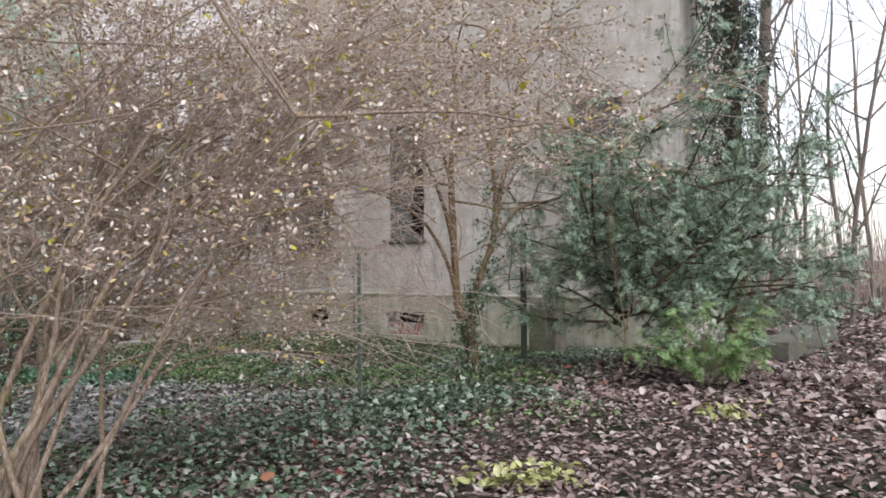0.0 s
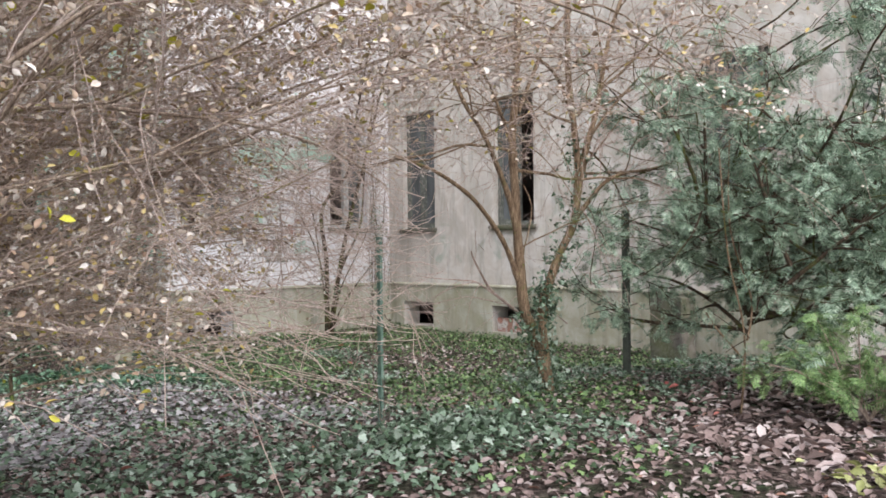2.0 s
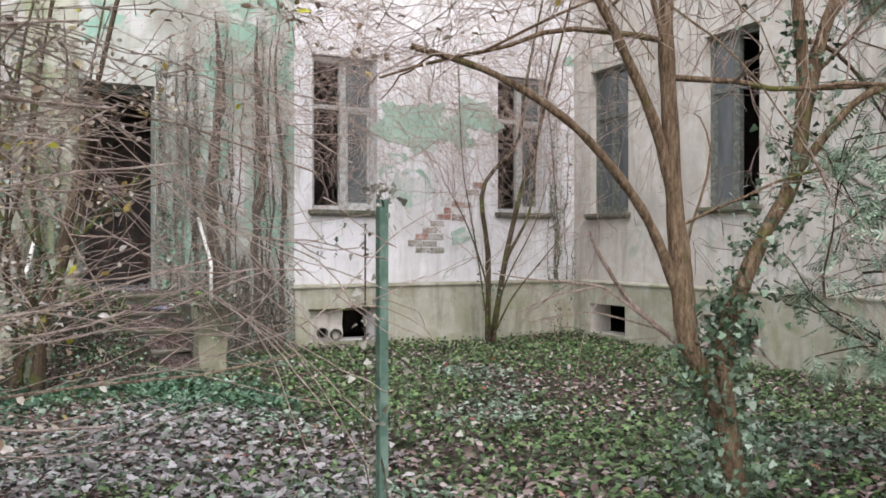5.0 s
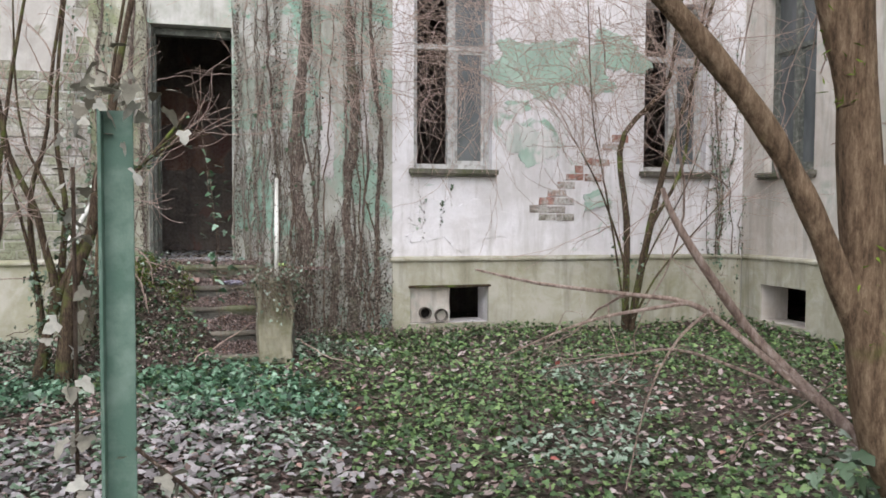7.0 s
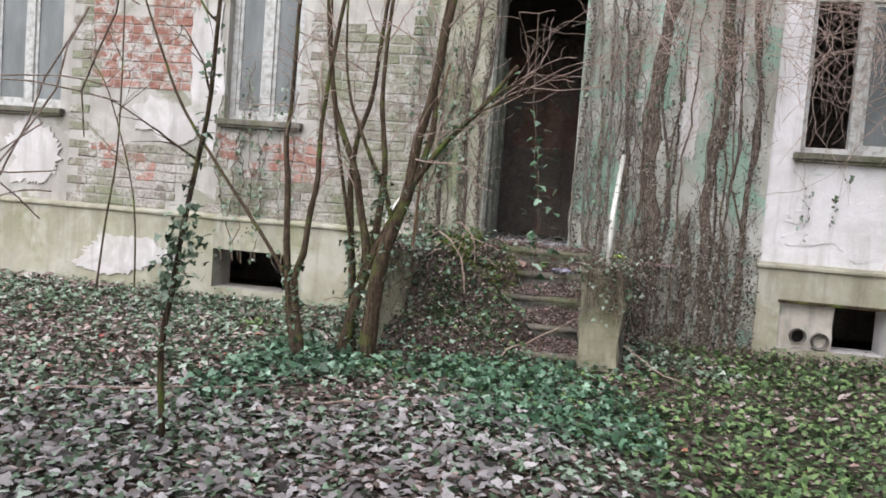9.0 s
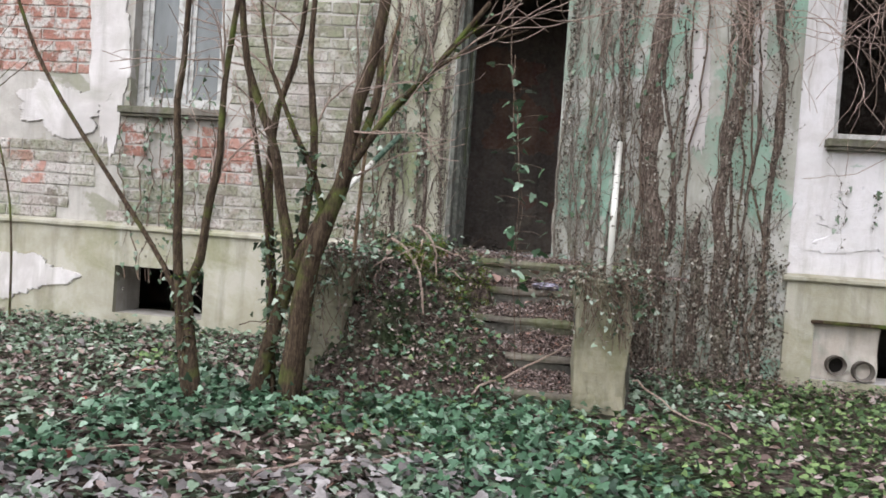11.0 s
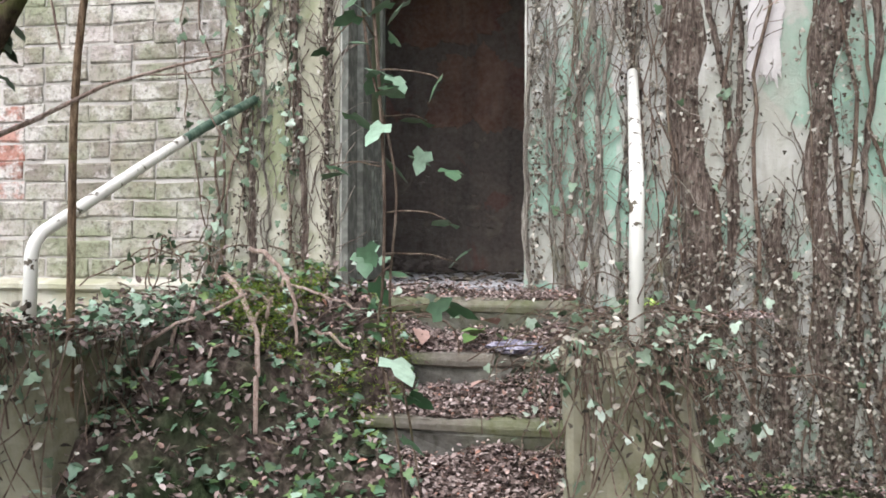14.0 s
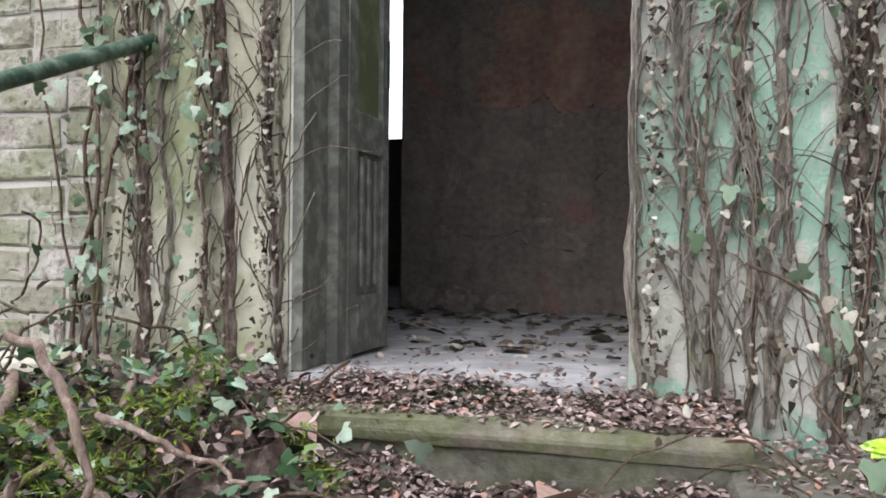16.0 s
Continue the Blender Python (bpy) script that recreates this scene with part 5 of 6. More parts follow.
put_leaves("cheek_ivy", IVY, top[2150:] + np.array([0, 0, 0.03]), 0.044, strand_leaf, rng, None, "green ivy growing over the stair cheek", 0.6, category="ivy", kind="stuff")
side_ivy = plant("hanging_ivy", "ivy trailing over the grey stair pier", "ivy", (5.8, 11.9, 0.9))
hl = []
for k in range(46):
    x = rng.uniform(5.66, 6.10)
    p = wander(rng, (x, 12.05, 0.97), (rng.normal(0, 0.2), -0.9, 0.1), 0.2, 5, 0.2)
    p = np.concatenate([p, wander(rng, p[-1], (rng.normal(0, 0.22), 0.0, -1), rng.uniform(0.15, 0.8), 9, 0.25)[1:]])
    p[5:, 1] = np.minimum(p[5:, 1], 11.885)
    hl.append((p, np.full(len(p), rng.uniform(0.0014, 0.0034)), 0))
for k in range(60):
    y = rng.uniform(11.95, 13.4)
    p = wander(rng, (6.0, y, 0.95), (0.8, 0, 0.1), 0.1, 3, 0.2)
    p = np.concatenate([p, wander(rng, p[-1], (0.1, rng.normal(0, 0.2), -1), rng.uniform(0.15, 0.6), 8, 0.25)[1:]])
    hl.append((p, np.full(len(p), rng.uniform(0.0014, 0.003)), 0))
limbs("ivy_tangle", hl, ivy_bark, side_ivy, 4)
foliage("leaves", IVY, along_lines(hl, rng, 6, 0.025), 0.042, ivy_leaf, rng, side_ivy, "green ivy leaves", 0.8, True)
foliage("dead_leaves", OVAL, along_lines(hl, rng, 8, 0.03), 0.035, wall_ivy_dead, rng, side_ivy, "withered leaves", 0.8)

# the ivy strand that hangs before the door
strand = plant("hanging_ivy", "long ivy strand with large heart-shaped leaves hanging before the door", "ivy", (7.2, 11.5, 1.0))
line = curve_through([(7.29, 11.55, 0.35), (7.26, 11.52, 0.75), (7.22, 11.47, 1.02), (7.24, 11.43, 1.16), (7.25, 11.40, 1.38), (7.23, 11.42, 1.65), (7.21, 11.45, 1.82), (7.19, 11.50, 2.00), (7.13, 11.50, 2.30), (7.10, 11.55, 3.10)], 44)
twin = curve_through([(7.33, 11.60, 0.40), (7.29, 11.52, 0.80), (7.25, 11.46, 1.10), (7.27, 11.43, 1.40), (7.20, 11.44, 1.70), (7.17, 11.48, 1.95), (7.15, 11.52, 2.35)], 30)
side = [wander(rng, line[i], (rng.normal(0, 1), rng.normal(0, 0.4), 0.2), 0.17, 6, 0.2, 3.0) for i in range(8, 42, 2)]
limbs("stem", [(line, np.linspace(0.0035, 0.005, 44), 0), (twin, np.linspace(0.003, 0.004, 30), 0)] + [(q, np.full(7, 0.002), 1) for q in side], ivy_bark, strand, 6)
sp = np.concatenate([line[rng.integers(3, 40, 34)] + rng.normal(0, 0.035, (34, 3)), np.array([q[-1] for q in side])])
foliage("leaves", IVY, sp, 0.064, strand_leaf, rng, strand, "large pale veined ivy leaves", 0.55, True)
near = np.array([(7.40, 11.41, 1.42), (7.30, 11.50, 1.46), (7.21, 11.47, 1.25), (7.17, 11.40, 1.55), (7.26, 11.45, 0.98)])
foliage("shoot_leaves", IVY, near, 0.082, strand_leaf, rng, strand, "glossy dark green ivy leaves on side shoots", 0.35, True)
foliage("yellowing_leaf", OVAL, np.array([(7.25, 11.42, 1.06)]), 0.095, bright_leaf, rng, strand, "large yellow green leaf", 0.2)

# twigs that arch across the front from the bushes and the roof edge
arch = plant("overhanging_twigs", "reddish bare creeper twigs hanging before the front wall", "creeper", (9.6, 13.5, 4.5))
al = []
for k in range(330):
    st = (rng.uniform(7.7, 13.6), rng.uniform(12.6, 13.85), rng.uniform(3.1, 5.6))
    al += [l for l in grow(rng, st, (rng.normal(0, 0.8), -0.35, rng.uniform(-0.4, 0.3)), rng.uniform(0.8, 1.7), 0.005, 1, 5, 0.3, 0.5, 0.7, 0.6, 10) if np.all(l[0][:, 1] < FRONT - 0.02) and np.all((l[0][:, 0] > 7.6) | (l[0][:, 2] > 3.1))]
limbs_each("twig", [(p, np.maximum(r, 0.0028), k) for p, r, k in al if k == 0], twig_bark, arch, 4)
limbs("twig_spray", [(p, np.maximum(r, 0.0024), k) for p, r, k in al if k > 0], twig_bark, arch, 4)

# ---- leaves on the ground ----
rng = np.random.default_rng(71)


def scatter(n, x0, x1, y0, y1):
    p = np.c_[rng.uniform(x0, x1, n), rng.uniform(y0, y1, n)]
    keep = (p[:, 1] < FRONT - 0.1) & (p[:, 0] < WING - 0.05) | (p[:, 0] > WING + 3.2) | (p[:, 1] < 3.7)
    keep &= ~((p[:, 0] > 5.5) & (p[:, 0] < 8.1) & (p[:, 1] > 11.9))
    p = p[keep]
    return np.c_[p, ground_z(p[:, 0], p[:, 1])]


def blotch(p, scale, seed):
    return np.array([noise.noise(Vector((x * scale + seed, y * scale - seed, 0.3))) for x, y in p[:, :2]])


def ivy_share(p):
    """How much ivy, rather than bare litter, covers a place: little on the walked way at the start."""
    s = smooth01(2.2, 4.0, p[:, 1] + 0.25 * (8 - np.clip(p[:, 0], 4, 12)) + 0.9 * blotch(p, 0.7, 3))
    return s * np.clip(0.78 + 0.9 * blotch(p, 0.55, 9), 0.2, 1)


core = scatter(125000, 0.5, 14.9, -0.5, 13.9)
share = ivy_share(core)
pick = rng.uniform(0, 1, len(core)) < share * 0.85
iv = core[pick]
iv[:, 2] += np.abs(rng.normal(0.035, 0.03, len(iv)))
green = blotch(iv, 0.5, 21) + 0.32 * smooth01(7.6, 9.2, iv[:, 0]) * smooth01(5, 7, iv[:, 1]) + 0.35 * smooth01(8.8, 10.2, iv[:, 1]) * smooth01(5.0, 6.0, iv[:, 0]) > 0.15
put_leaves("ground_ivy", IVY, iv[~green], 0.047, ivy_leaf, rng, None, "carpet of grey green ivy leaves on the ground", 0.45, category="ivy", kind="stuff")
put_leaves("ground_ivy", IVY, iv[green], 0.045, moss_leaf, rng, None, "carpet of low fresh green ivy by the house", 0.45, category="ivy", kind="stuff")
litter = scatter(90000, 0.0, 14.9, -1.5, 13.9)
ls = ivy_share(litter)
litter = litter[rng.uniform(0, 1, len(litter)) > ls * 0.40]
litter = litter[rng.uniform(0, 1, len(litter)) > 0.6 * smooth01(7.0, 8.6, litter[:, 0]) * smooth01(5.0, 7.0, litter[:, 1])]
litter[:, 2] += np.abs(rng.normal(0.012, 0.012, len(litter)))
put_leaves("fallen_leaves", OVAL, litter, 0.072, litter_leaf, rng, None, "mauve brown fallen leaves covering the ground", 0.35, category="leaves", kind="stuff")
far = np.concatenate([scatter(26000, 8, 34, -14, 3.6), scatter(9000, -8, 1, -4, 13.8), scatter(12000, -8, 9, -14, -1.2)])
far[:, 2] += 0.015
put_leaves("fallen_leaves", OVAL, far, 0.16, litter_leaf, rng, None, "brown fallen leaves under the trees", 0.3, category="leaves", kind="stuff")
dull = scatter(23000, 0.5, 10.5, 3.6, 12.4)
dull = dull[blotch(dull, 0.6, 33) + rng.normal(0, 0.15, len(dull)) > 0.0 + 0.9 * smooth01(6.5, 10.0, dull[:, 0]) + 0.5 * smooth01(9.5, 11.5, dull[:, 1]) + 0.8 * smooth01(5.2, 3.8, dull[:, 1])]
dull[:, 2] += np.abs(rng.normal(0.05, 0.02, len(dull)))
put_leaves("fallen_leaves", IVY, dull, 0.07, leaf_material("grey_lilac_dead_leaf", [(0, srgb("5c5656")), (0.5, srgb("8f8888")), (1, srgb("b8b2b2"))], 0.7, 0.25), rng, None, "grey lilac dead leaves over the ivy carpet", 0.35, category="leaves", kind="stuff")
mound = np.c_[rng.normal(6.95, 0.5, 1500), rng.normal(3.75, 0.35, 1500)]
mound = np.c_[mound, ground_z(mound[:, 0], mound[:, 1]) + np.abs(rng.normal(0.08, 0.05, 1500))]
put_leaves("ground_ivy", IVY, mound, 0.056, ivy_leaf, rng, None, "raised clump of pale grey green ivy", 0.6, category="ivy", kind="stuff")
lush = scatter(6000, 5.0, 8.3, 9.6, 11.95)
lush = lush[blotch(lush, 0.9, 41) + 0.25 > rng.uniform(0, 0.5, len(lush))]
lush[:, 2] += np.abs(rng.normal(0.07, 0.04, len(lush)))
put_leaves("ground_ivy", IVY, lush, 0.056, deep_ivy, rng, None, "thick patch of deep green ivy before the stairs", 0.5, category="ivy", kind="stuff")
red = scatter(70, 3, 13, 2, 13)
put_leaves("fallen_leaves", OVAL, red + np.array([0, 0, 0.06]), 0.09, leaf_material("red_brown_leaf", [(0, srgb("8a4138")), (0.5, srgb("a8605a")), (1, srgb("b98a66"))], 0.7), rng, None, "scattered red brown fallen leaves on the ivy", 0.5, category="leaves", kind="stuff")
for k, (x, y) in enumerate(((4.85, 1.75), (5.2, 1.55), (7.93, 1.18))):
    tuft = plant("fern_tuft", "low yellow green tuft among fallen leaves", "plant", (x, y, float(ground_z(x, y))), "tufts on the walk")
    tp = np.array([x, y, float(ground_z(x, y)) + 0.06]) + rng.normal(0, 1, (90, 3)) * np.array([0.14, 0.12, 0.035])
    foliage("leaves", OVAL, tp, 0.075, fern_leaf, rng, tuft, "", 0.6)

# leaves, sticks and rubbish on the stairs and in the hall
sl = []
for k, (y, z) in enumerate(STEPS):
    back = FRONT if k == 0 else STEPS[k - 1][0]
    n = 3600 if k == 0 else 5000
    rise = 0.045 if k == 0 else 0.115

    def litter_z(x, yy, y=y, z=z, back=back, rise=rise, k=k):
        u = np.clip((yy - y - 0.05) / (back - y - 0.05), 0, 1)
        lump = 0.75 + 0.35 * np.sin(x * 5.3 + k) * np.sin(x * 2.1 + 2 * k + yy * 7) + 0.15 * np.sin(x * 17 + yy * 11)
        return z - 0.004 + rise * u ** 0.8 * lump
    gx, gy = np.meshgrid(np.linspace(6.0, 7.7, 48), np.linspace(y + 0.045, back + 0.025, 12))
    gz = litter_z(gx, gy) + rng.normal(0, 0.004, gx.shape)
    q = np.arange(gx.size).reshape(gx.shape)
    put("leaf_mould", mesh_of("leaf_mould", np.stack([gx, gy, gz], -1), [np.stack([q[:-1, :-1], q[:-1, 1:], q[1:, 1:], q[1:, :-1]], -1).reshape(-1, 4)]), ground_mat, None, "rotting leaf mould piled on a stair tread", smooth=True, category="leaf mould")
    lx, ly = rng.uniform(6.05, 7.68, n), rng.uniform(y + 0.02, back, n)
    sl.append(np.c_[lx, ly, litter_z(lx, ly) + np.abs(rng.normal(0.008, 0.01, n))])
sl.append(np.c_[rng.uniform(7.68, 8.6, 900), rng.uniform(13.4, 13.9, 900), np.full(900, 0.93)])
sl.append(np.c_[rng.uniform(8.1, 11.2, 1500), rng.uniform(13.3, 13.88, 1500), 0.07 + np.abs(rng.normal(0.03, 0.03, 1500))])
foot = np.c_[rng.uniform(8.0, 9.5, 2600), FRONT - 0.03 - np.abs(rng.normal(0, 0.04, 2600)), 0.05 + 1.15 * rng.uniform(0, 1, 2600) ** 1.7]
put_leaves("foot_debris", IVY, foot, 0.026, wall_ivy_dead, rng, None, "withered ivy leaves matted on the foot of the pier", 0.7, np.tile((0.0, -1.0, 0.4), (2600, 1)), True, category="leaves", kind="stuff")
sl.append(np.c_[rng.uniform(6.45, 7.4, 260), FRONT + rng.uniform(0, 1, 260) ** 2 * 1.1, np.full(260, FLOOR + 0.006)])
put_leaves("fallen_leaves", OVAL, np.concatenate(sl), 0.026, mulch_leaf, rng, None, "reddish brown leaves lying on the steps and threshold", 0.4, category="leaves", kind="stuff")
hall = np.c_[rng.uniform(4.8, 8.5, 420), rng.uniform(14.5, 16.55, 420), np.full(420, FLOOR + 0.006)]
put_leaves("fallen_leaves", OVAL, hall, 0.09, wall_ivy_dead, rng, None, "dark dry leaves on the hall floor", 0.2, category="leaves", kind="stuff")
big = np.array([(6.95, 13.35, 0.86), (7.32, 13.4, 0.88), (7.4, 13.3, 0.87), (6.75, 13.0, 0.79), (7.25, 12.95, 0.66), (6.6, 13.5, 1.0), (7.7, 13.5, 1.0)])
put_leaves("large_leaves", OVAL, big, 0.14, leaf_material("dry_large_leaf", [(0, srgb("8d6f66")), (0.6, srgb("b99a90")), (1, srgb("b0764f"))], 0.7), rng, None, "large curled dry leaves on the steps", 0.25, category="leaves", kind="stuff")
fresh = np.array([(7.22, 13.28, 0.84), (7.28, 13.3, 0.85), (7.33, 13.27, 0.84), (7.26, 13.36, 0.86)])
put_leaves("green_leaf", OVAL, fresh, 0.12, bright_leaf, rng, None, "fresh green leaves lying on a step", 0.2, category="leaves", kind="stuff")
for pts, r in (([(6.28, 12.95, 1.24), (6.43, 12.9, 1.16), (6.50, 12.88, 1.01), (6.52, 12.85, 0.80)], 0.012), ([(6.43, 12.8, 1.02), (6.41, 12.78, 0.90), (6.38, 12.75, 0.80)], 0.010), ([(6.44, 13.0, 1.08), (6.60, 13.0, 1.03), (6.75, 13.0, 0.98)], 0.008),
               ([(5.95, 13.35, 1.06), (6.2, 13.0, 1.05), (6.42, 12.7, 0.72), (6.5, 12.45, 0.45)], 0.016), ([(6.15, 13.05, 1.04), (6.5, 12.95, 0.92), (6.75, 12.85, 0.82)], 0.011),
               ([(6.1, 13.1, 1.02), (6.14, 12.8, 0.86), (6.12, 12.4, 0.60)], 0.013), ([(6.3, 13.3, 1.05), (6.34, 12.9, 0.84), (6.3, 12.5, 0.55)], 0.010),
               ([(5.5, 11.85, 0.35), (6.0, 12.3, 0.8), (6.35, 12.75, 1.05)], 0.010), ([(7.0, 11.7, 0.12), (7.45, 12.2, 0.34), (7.75, 12.4, 0.5)], 0.009),
               ([(8.05, 11.9, 0.30), (8.4, 11.7, 0.12), (8.7, 11.6, 0.03)], 0.008), ([(5.7, 9.7, 0.02), (6.3, 9.9, 0.05), (6.9, 10.4, 0.06)], 0.010), ([(4.2, 9.3, 0.03), (4.9, 9.5, 0.06), (5.6, 10.0, 0.05)], 0.010)):
    c = curve_through(pts, 14)
    c = c + rng.normal(0, 0.006, c.shape)
    heaped = (c[:, 0] > 5.75) & (c[:, 0] < 7.55) & (c[:, 1] > 11.6) & (c[:, 1] < 13.6)
    col_i, row_i = np.clip(np.searchsorted(mx[0], c[:, 0]), 0, mx.shape[1] - 1), np.clip(np.searchsorted(my[:, 0], c[:, 1]), 0, mx.shape[0] - 1)
    c[:, 2] = np.where(heaped, np.maximum(c[:, 2], mz[row_i, col_i] + 0.045), c[:, 2])
    tagged(limbs("stick", [(c, np.linspace(r, r * 0.6, 14), 0)], twig_bark, None, 6), "dry broken stick lying on the steps and leaves", "stick", "loose sticks")
stemthin = curve_through([(6.02, 12.05, 0.5), (6.06, 12.0, 1.16), (6.12, 11.95, 1.9), (6.3, 11.9, 2.7)], 18)
tagged(limbs("sapling", [(stemthin, np.linspace(0.016, 0.010, 18), 0)], bark, None, 7), "thin upright sapling on the stair side", "sapling")


def crumple(name, size, at, mat, label, category, flat=0.5):
    bm = bmesh.new()
    bmesh.ops.create_icosphere(bm, subdivisions=3, radius=1.0)
    for v in bm.verts:
        v.co *= 1 + 0.45 * noise.noise(v.co * 2.6 + Vector(at))
        v.co = Vector((v.co.x * size[0], v.co.y * size[1], v.co.z * size[2]))
    ob = part(name, bm, mat, None, label)
    ob.location = at
    return tagged(ob, category=category)


crumple("wrapper", (0.07, 0.045, 0.022), (8.0, 13.62, 0.98), bag_green, "crumpled bright green wrapper on the landing", "litter")
crumple("rag", (0.12, 0.08, 0.03), (7.42, 13.22, 0.80), rag_mat, "crumpled grey purple rag on a step", "litter")
for x, y in ((6.30, 16.45), (6.55, 16.50), (6.05, 16.52)):
    crumple("plaster_rubble", (0.11, 0.05, 0.09), (x, y, FLOOR + 0.07), inner_mat, "fallen plaster lump at the foot of the hall wall", "rubble")
ms = np.c_[rng.uniform(6.05, 6.75, 2600), rng.uniform(12.75, 13.3, 2600)]
ms = np.c_[ms, np.where(ms[:, 1] > 13.15, 0.775, 0.60) + np.abs(rng.normal(0.015, 0.02, len(ms)))]
put_leaves("moss", BLADE, ms, 0.022, moss_mat, rng, None, "cushion of yellow green moss on the steps", 0.5, category="moss", kind="stuff")

# ---- woods beyond ----
rng = np.random.default_rng(81)


# pale grey, low-contrast bark: the haze of distance put into the colour
far_bark = bark_material("grey_hazed_far_bark", srgb("5d524c"), srgb("7d716a"), srgb("978c85"), srgb("7b7866"))


def bare_tree(at, h, r, label="slender bare winter tree beyond the garden", name="tree", seed=0, twiggy=5):
    g = np.random.default_rng(seed)
    ob = plant(name, label, "tree", at, "bare trees beyond")
    ls = grow(g, at, (g.normal(0, 0.06), g.normal(0, 0.06), 1), h, r, 2, twiggy, 0.08, -0.01, 0.55, 0.42, 12)
    limbs("trunk", ls[:1], far_bark, ob, 8)
    limbs("branch_crown", [(p, np.maximum(q, 0.006), k) for p, q, k in ls[1:]], far_bark, ob, 4)
    return ob


k = 0
for x, y, h, r in ((23.0, 2.2, 9, 0.13), (24.5, 3.4, 8, 0.10), (19.0, 0.9, 7.5, 0.06), (27, 0.5, 9, 0.14), (31, 3.5, 11, 0.16), (33, -1, 11, 0.15), (29, 5.5, 10, 0.12), (36, 2, 12, 0.18), (38, 6, 12, 0.18), (26, -2.5, 9, 0.1), (41, -3, 13, 0.2), (43, 4, 13, 0.2), (22.6, 5.2, 8, 0.09), (34, 8, 11, 0.15), (46, 9, 13, 0.2), (30, -4, 10, 0.12), (47, 0, 13, 0.2), (25.5, 7.5, 9, 0.1)):
    k += 1
    bare_tree((x, y, float(ground_z(x, y)) - 0.1), h, r * 0.6, seed=100 + k, twiggy=6)
lean = plant("tree", "pale leaning tree behind the evergreen", "tree", (17.3, 3.1, 0.1))
c = curve_through([(17.3, 3.1, 0), (17.4, 3.1, 2.2), (17.5, 3.05, 4.2), (17.6, 2.95, 6.5), (17.8, 2.85, 9)], 20)
limbs("trunk", [(c, np.linspace(0.16, 0.09, 20), 0)], far_bark, lean, 10)
limbs("branch_crown", [(p, np.maximum(q, 0.008), z) for p, q, z in sum([grow(rng, c[i], (rng.normal(0, 1), rng.normal(0, 1), 0.7), 2.2, 0.04, 1, 5, 0.2, 0.0, 0.6, 0.5) for i in (7, 8, 10, 12, 14, 16)], [])], far_bark, lean, 5)
spruce = plant("conifer", "dark ivy-clad conifer beside the wing's corner", "tree", (15.45, 3.05, 0.1))
limbs("trunk", [(np.array([(15.45, 3.05, 0), (15.45, 3.05, 10.5)]), [0.2, 0.08], 0)], dark_bark, spruce, 8)
cz = rng.uniform(2.4, 10.5, 9000)
ca = rng.uniform(0, 6.28, 9000)
cr = 0.6 * np.sqrt(rng.uniform(0, 1, 9000)) * (1 + 0.3 * np.sin(cz * 5))
foliage("foliage", BLADE, np.c_[15.45 + cr * np.cos(ca), 3.05 + cr * np.sin(ca), cz], 0.20, conifer_leaf, rng, spruce, "dark grey green foliage", 0.7, True)
tw = []
for k in range(4200):
    a = radians(rng.uniform(-60, 45))
    d = rng.uniform(19, 75)
    x, y = 8 + d * math.cos(a), d * math.sin(a)
    h = rng.uniform(2, 9) if k < 2400 else rng.uniform(0.6, 2.6)
    tw.append((wander(rng, (x, y, -0.1), (rng.normal(0, 0.12), rng.normal(0, 0.12), 1), h, 6, 0.12), np.linspace(0.022, 0.008, 7) * d / 40, 0))
tagged(limbs("far_woods", tw, twig_bark, None, 4), "dense grey bare saplings of the far wood", "woods", kind="stuff")

# ---- patches of old render left on the brick ----
def patch(label, cx, cz, rx, rz, mat, seed, y=FRONT, thick=0.02):
    bm = bmesh.new()
    n = 170
    ring = []
    for k in range(n):
        a = 2 * math.pi * k / n
        r = 0.95 + 0.55 * noise.noise(Vector((math.cos(a) * 1.7 + seed, math.sin(a) * 1.7, seed))) + 0.2 * noise.noise(Vector((math.cos(a) * 3.4 + seed, math.sin(a) * 3.4, seed))) + 0.14 * noise.noise(Vector((math.cos(a) * 17 + seed, math.sin(a) * 17, seed)))
        ring.append((cx + rx * r * math.cos(a), cz + rz * r * math.sin(a)))
    front = [bm.verts.new((x, y - thick, z)) for x, z in ring]
    edge = [bm.verts.new((x + 0.006 * math.cos(k), y - 0.001, z + 0.006 * math.sin(k))) for k, (x, z) in enumerate(ring)]
    bm.faces.new(front[::-1])
    for k in range(n):
        bm.faces.new((front[k], front[(k + 1) % n], edge[(k + 1) % n], edge[k]))
    bmesh.ops.recalc_face_normals(bm, faces=bm.faces[:])
    return tagged(part("render_patch", bm, mat, None, label), category="render patch", group="remains of render")


white_render = plaster_mat("lilac_white_render", srgb("c6c0c0"), srgb("d6d1d0"), srgb("938d86"), srgb("aba79f"), (0.5, 0.66))
mint_render = plaster_mat("faded_mint_render", srgb("9db9a8"), srgb("b2c6b9"), srgb("84948a"), srgb("d6d3d1"), (0.52, 0.57))
patch("white flaking render remaining on the brick", 2.35, 2.18, 0.55, 0.27, white_render, 3.0, thick=0.024)
patch("white flaking render below the window", 0.45, 1.62, 0.46, 0.42, white_render, 7.5, thick=0.024)
patch("white flaking render beside the window", 2.84, 2.95, 0.20, 0.95, white_render, 4.4, thick=0.022)
patch("pale bulging render on the plinth", 1.85, 0.42, 0.66, 0.24, white_render, 5.3, y=FRONT - 0.06, thick=0.02)
patch("lilac white render below the window", 10.4, 1.5, 0.75, 0.34, plaster, 8.0, thick=0.012)
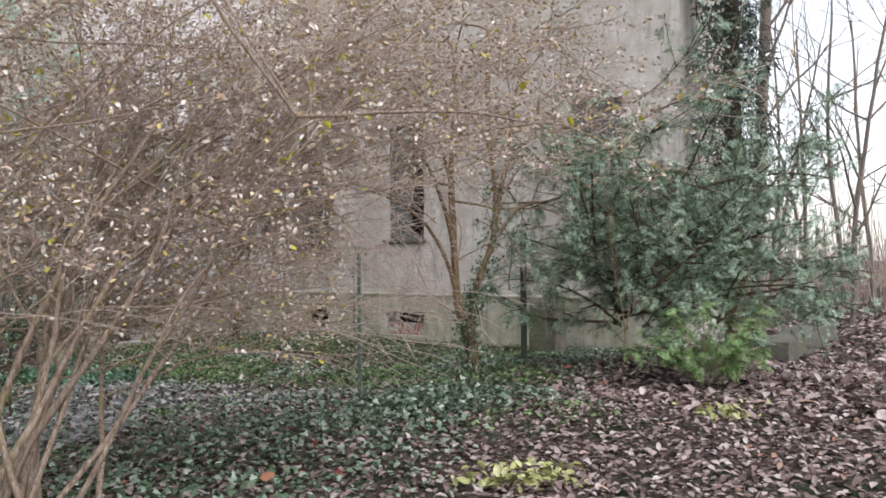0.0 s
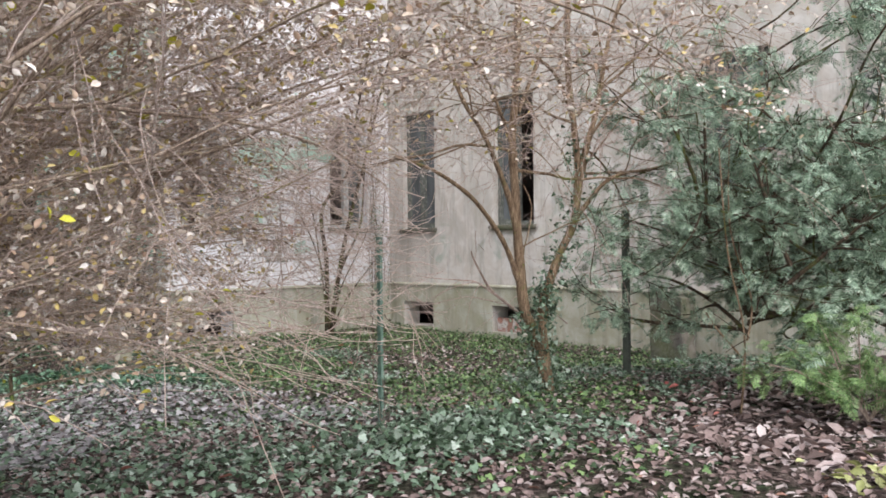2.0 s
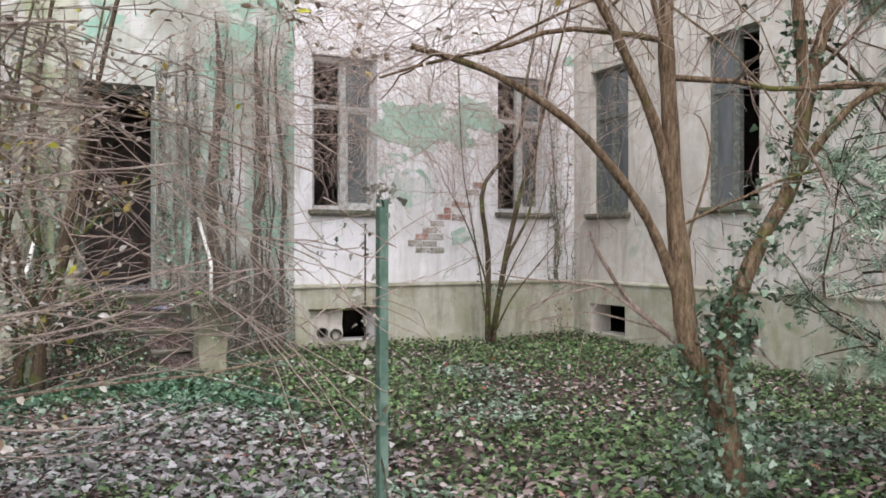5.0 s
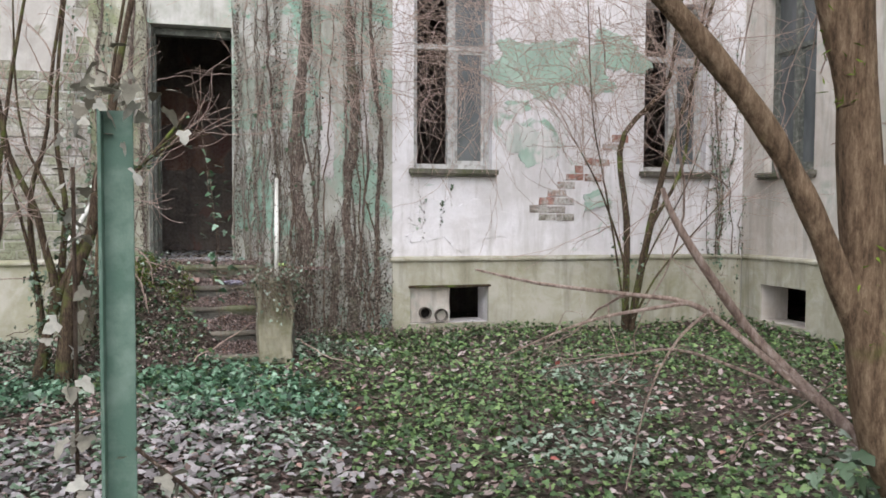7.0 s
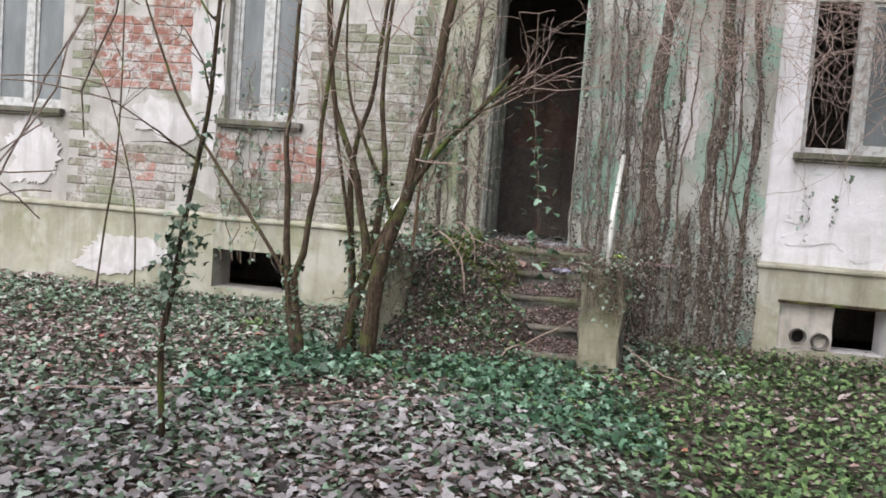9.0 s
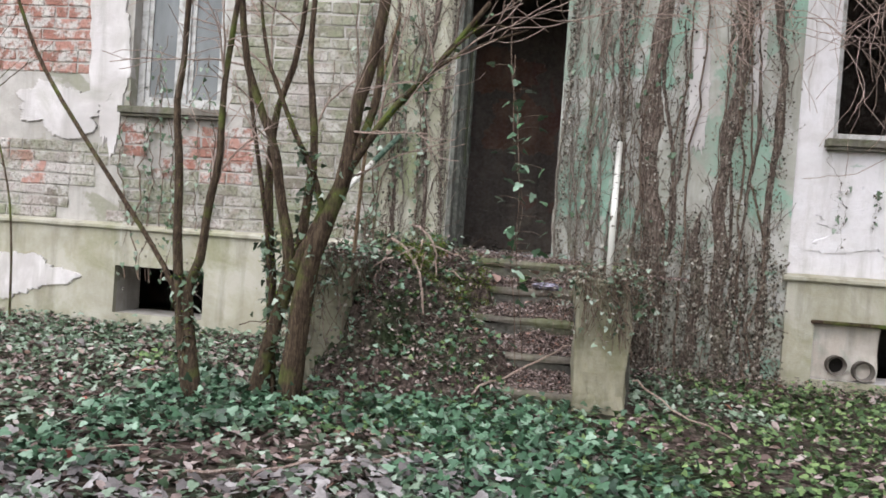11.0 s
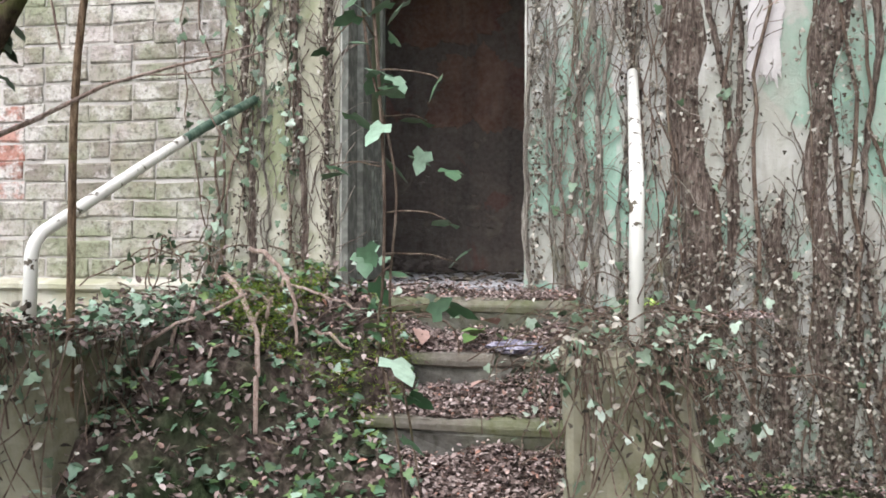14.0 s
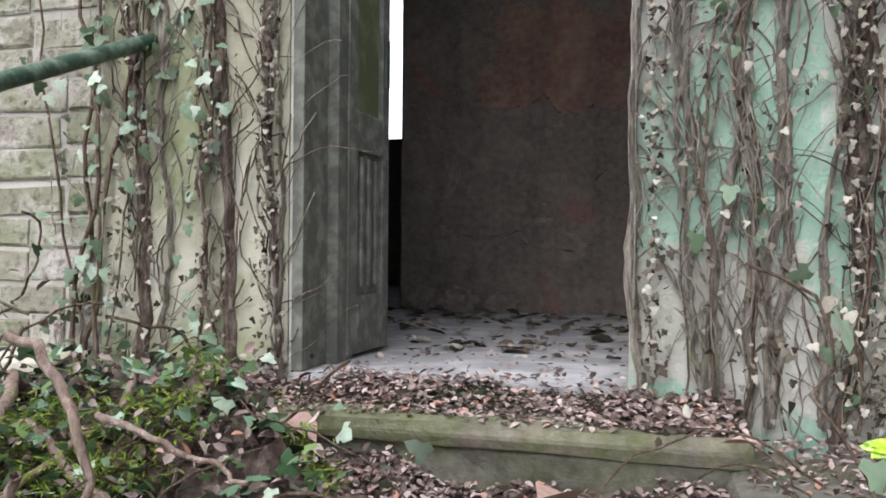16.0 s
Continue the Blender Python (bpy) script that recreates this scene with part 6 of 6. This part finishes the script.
patch("faded mint green paint patch", 11.58, 2.62, 0.42, 0.28, mint_render, 9.0, thick=0.010)
patch("large faded mint green paint area", 11.75, 3.75, 0.80, 0.48, mint_render, 31.0, thick=0.011)
patch("faded mint green paint patch", 12.75, 3.95, 0.50, 0.30, mint_render, 33.0, thick=0.012)
patch("faded mint green paint patch", 12.5, 1.83, 0.22, 0.13, mint_render, 10.0, thick=0.026)
for px, pz, pw, ph, ps in ((12.55, 3.5, 0.26, 0.12, 14.3), (11.3, 3.15, 0.2, 0.10, 17.7)):
    patch("faded mint green paint patch", px, pz, pw, ph, mint_render, ps, thick=0.010)
patch("white flaking render beside the ivy", 8.62, 2.55, 0.10, 0.55, white_render, 12.0, y=FRONT - 0.02, thick=0.012)
patch("white flaking render beside the ivy", 9.12, 2.9, 0.07, 0.4, white_render, 13.0, y=FRONT - 0.02, thick=0.012)

red_plaster = plaster_mat("red_brown_hall_plaster", srgb("73503f"), srgb("85675a"), srgb("4d3c36"), srgb("66413a"), (0.5, 0.6))
patch("red brown plaster flaking from the hall wall", 6.85, 2.62, 0.42, 0.42, red_plaster, 51.0, y=16.6, thick=0.014)
patch("red brown plaster flaking from the hall wall", 6.5, 3.3, 0.6, 0.3, red_plaster, 53.0, y=16.6, thick=0.016)
patch("pale flaking plaster on the hall wall", 6.75, 1.7, 0.55, 0.28, inner_mat, 57.0, y=16.6, thick=0.02)

# red brick filling of a cellar vent in the wing
filling = tagged(part("vent_filling", cut_bm((WING + 0.1, 9.62, 0.10), (WING + 0.2, 10.67, 0.38), 3, 0.02, 5), red_brick_mat, None), "rough red brick filling in a cellar vent", "vent")

# thin pale saplings before the evergreen
for pts in ([(9.4, 2.75, 0.3), (9.42, 2.72, 1.0), (9.3, 2.8, 1.7), (9.36, 2.9, 2.6)], [(9.43, 2.7, 0.95), (9.62, 2.75, 1.3), (9.55, 2.9, 1.9), (9.75, 3.0, 2.7)], [(9.42, 2.74, 0.8), (9.2, 2.85, 1.05), (9.1, 2.9, 1.2)]):
    c = curve_through(pts, 16)
    tagged(limbs("sapling", [(c, np.linspace(0.010, 0.006, 16), 0)], bark, None, 6), "thin pale sapling before the evergreen", "sapling", "saplings")

# ---- bricks of the front ----
rng = np.random.default_rng(91)
BW, BH, J = 0.268, 0.102, 0.012
sets = [[brick_mesh("brick", BW, 0.008, BH, random.Random(i), mt) for i in range(7)] + [brick_mesh("half_brick", 0.125, 0.008, BH, random.Random(20 + i), mt) for i in range(3)] for mt in (brick_mat, red_brick_mat)]
left_wall, right_wall = bpy.data.objects["wall_north_left"], bpy.data.objects["wall_north_right"]


def in_opening(x, z, w, openings):
    return any(o[0] - 0.09 < x + w / 2 and x - w / 2 < o[1] + 0.09 and o[2] - 0.13 < z + BH / 2 and z - BH / 2 < o[3] + 0.03 for o in openings)


def bricks(wall_ob, x0, x1, z0, z1, openings, where, red, limit):
    """Courses of bricks on a wall: those nearest to the door as objects of their own, the rest joined."""
    spots = []
    for c in range(int((z1 - z0) / (BH + J))):
        z = z0 + (c + 0.5) * (BH + J)
        x = x0 + (0.14 if c % 2 else 0.0)
        while x < x1:
            half = rng.uniform() < 0.12
            w = 0.125 if half else BW
            if x + w < x1 and not in_opening(x + w / 2, z, w, openings) and where(x + w / 2, z):
                spots.append((x + w / 2, z + rng.normal(0, 0.005), half))
            x += w + J
    spots.sort(key=lambda q: abs(q[0] - 5.0) + abs(q[1] - 1.8))
    rest = {0: ([], [], 0), 1: ([], [], 0)}
    for k, (x, z, half) in enumerate(spots):
        tone = 1 if red(x, z) else 0
        me = sets[tone][7 + k % 3] if half else sets[tone][k % 7]
        y = FRONT + 0.002 - rng.uniform(0, 0.007)
        if k < limit:
            ob = new("brick", me)
            ob.location = (x + rng.normal(0, 0.004), y, z)
            ob.scale = (rng.uniform(0.95, 1.03), 1, rng.uniform(0.88, 1.05))
            ob.rotation_euler = (0, rng.normal(0, 0.012), 0)
            ob.parent = wall_ob
        else:
            vs, fs, n = rest[tone]
            co = np.empty(len(me.vertices) * 3)
            me.vertices.foreach_get("co", co)
            vs.append(co.reshape(-1, 3) + np.array([x, y, z]))
            fs += [[i + n for i in p.vertices] for p in me.polygons]
            rest[tone] = (vs, fs, n + len(me.vertices))
    for tone, (vs, fs, n) in rest.items():
        if vs:
            me = bpy.data.meshes.new("bricks")
            me.from_pydata(np.concatenate(vs).tolist(), [], fs)
            put("bricks", me, (brick_mat, red_brick_mat)[tone], wall_ob, "further bricks of the wall", kind="stuff")


def red_left(x, z):
    f = 0.35 * noise.noise(Vector((x * 2.2, 2.0, z * 2.2)))
    return (1.25 < x < 2.95 and z > 2.5 + f) or (3.0 < x < 4.3 + f and 1.55 + f < z < 2.08) or (1.3 < x < 2.2 and 1.5 + f < z < 1.8)


def red_right(x, z):
    return abs((z - 2.2) - 0.8 * (x - 12.2)) < 0.12 + 0.3 * noise.noise(Vector((x * 5, 2.0, z * 5)))


def bare_left(x, z):
    return noise.noise(Vector((x * 0.9, 4.0, z * 0.9))) > -0.28 and not (x < 2.95 and 1.9 < z < 2.5 and x > 1.2)


def bare_right(x, z):
    return red_right(x, z) and 1.7 < z < 2.75 or (x - 11.85) ** 2 / 0.12 + (z - 1.72) ** 2 / 0.05 + 0.8 * noise.noise(Vector((x * 5, 1, z * 5))) < 0.8


bricks(left_wall, 0.95, 6.34, 1.06, 4.9, WINS[:2], bare_left, red_left, 300)
bricks(right_wall, 11.2, 13.1, 1.2, 3.0, WINS[2:], bare_right, red_right, 110)
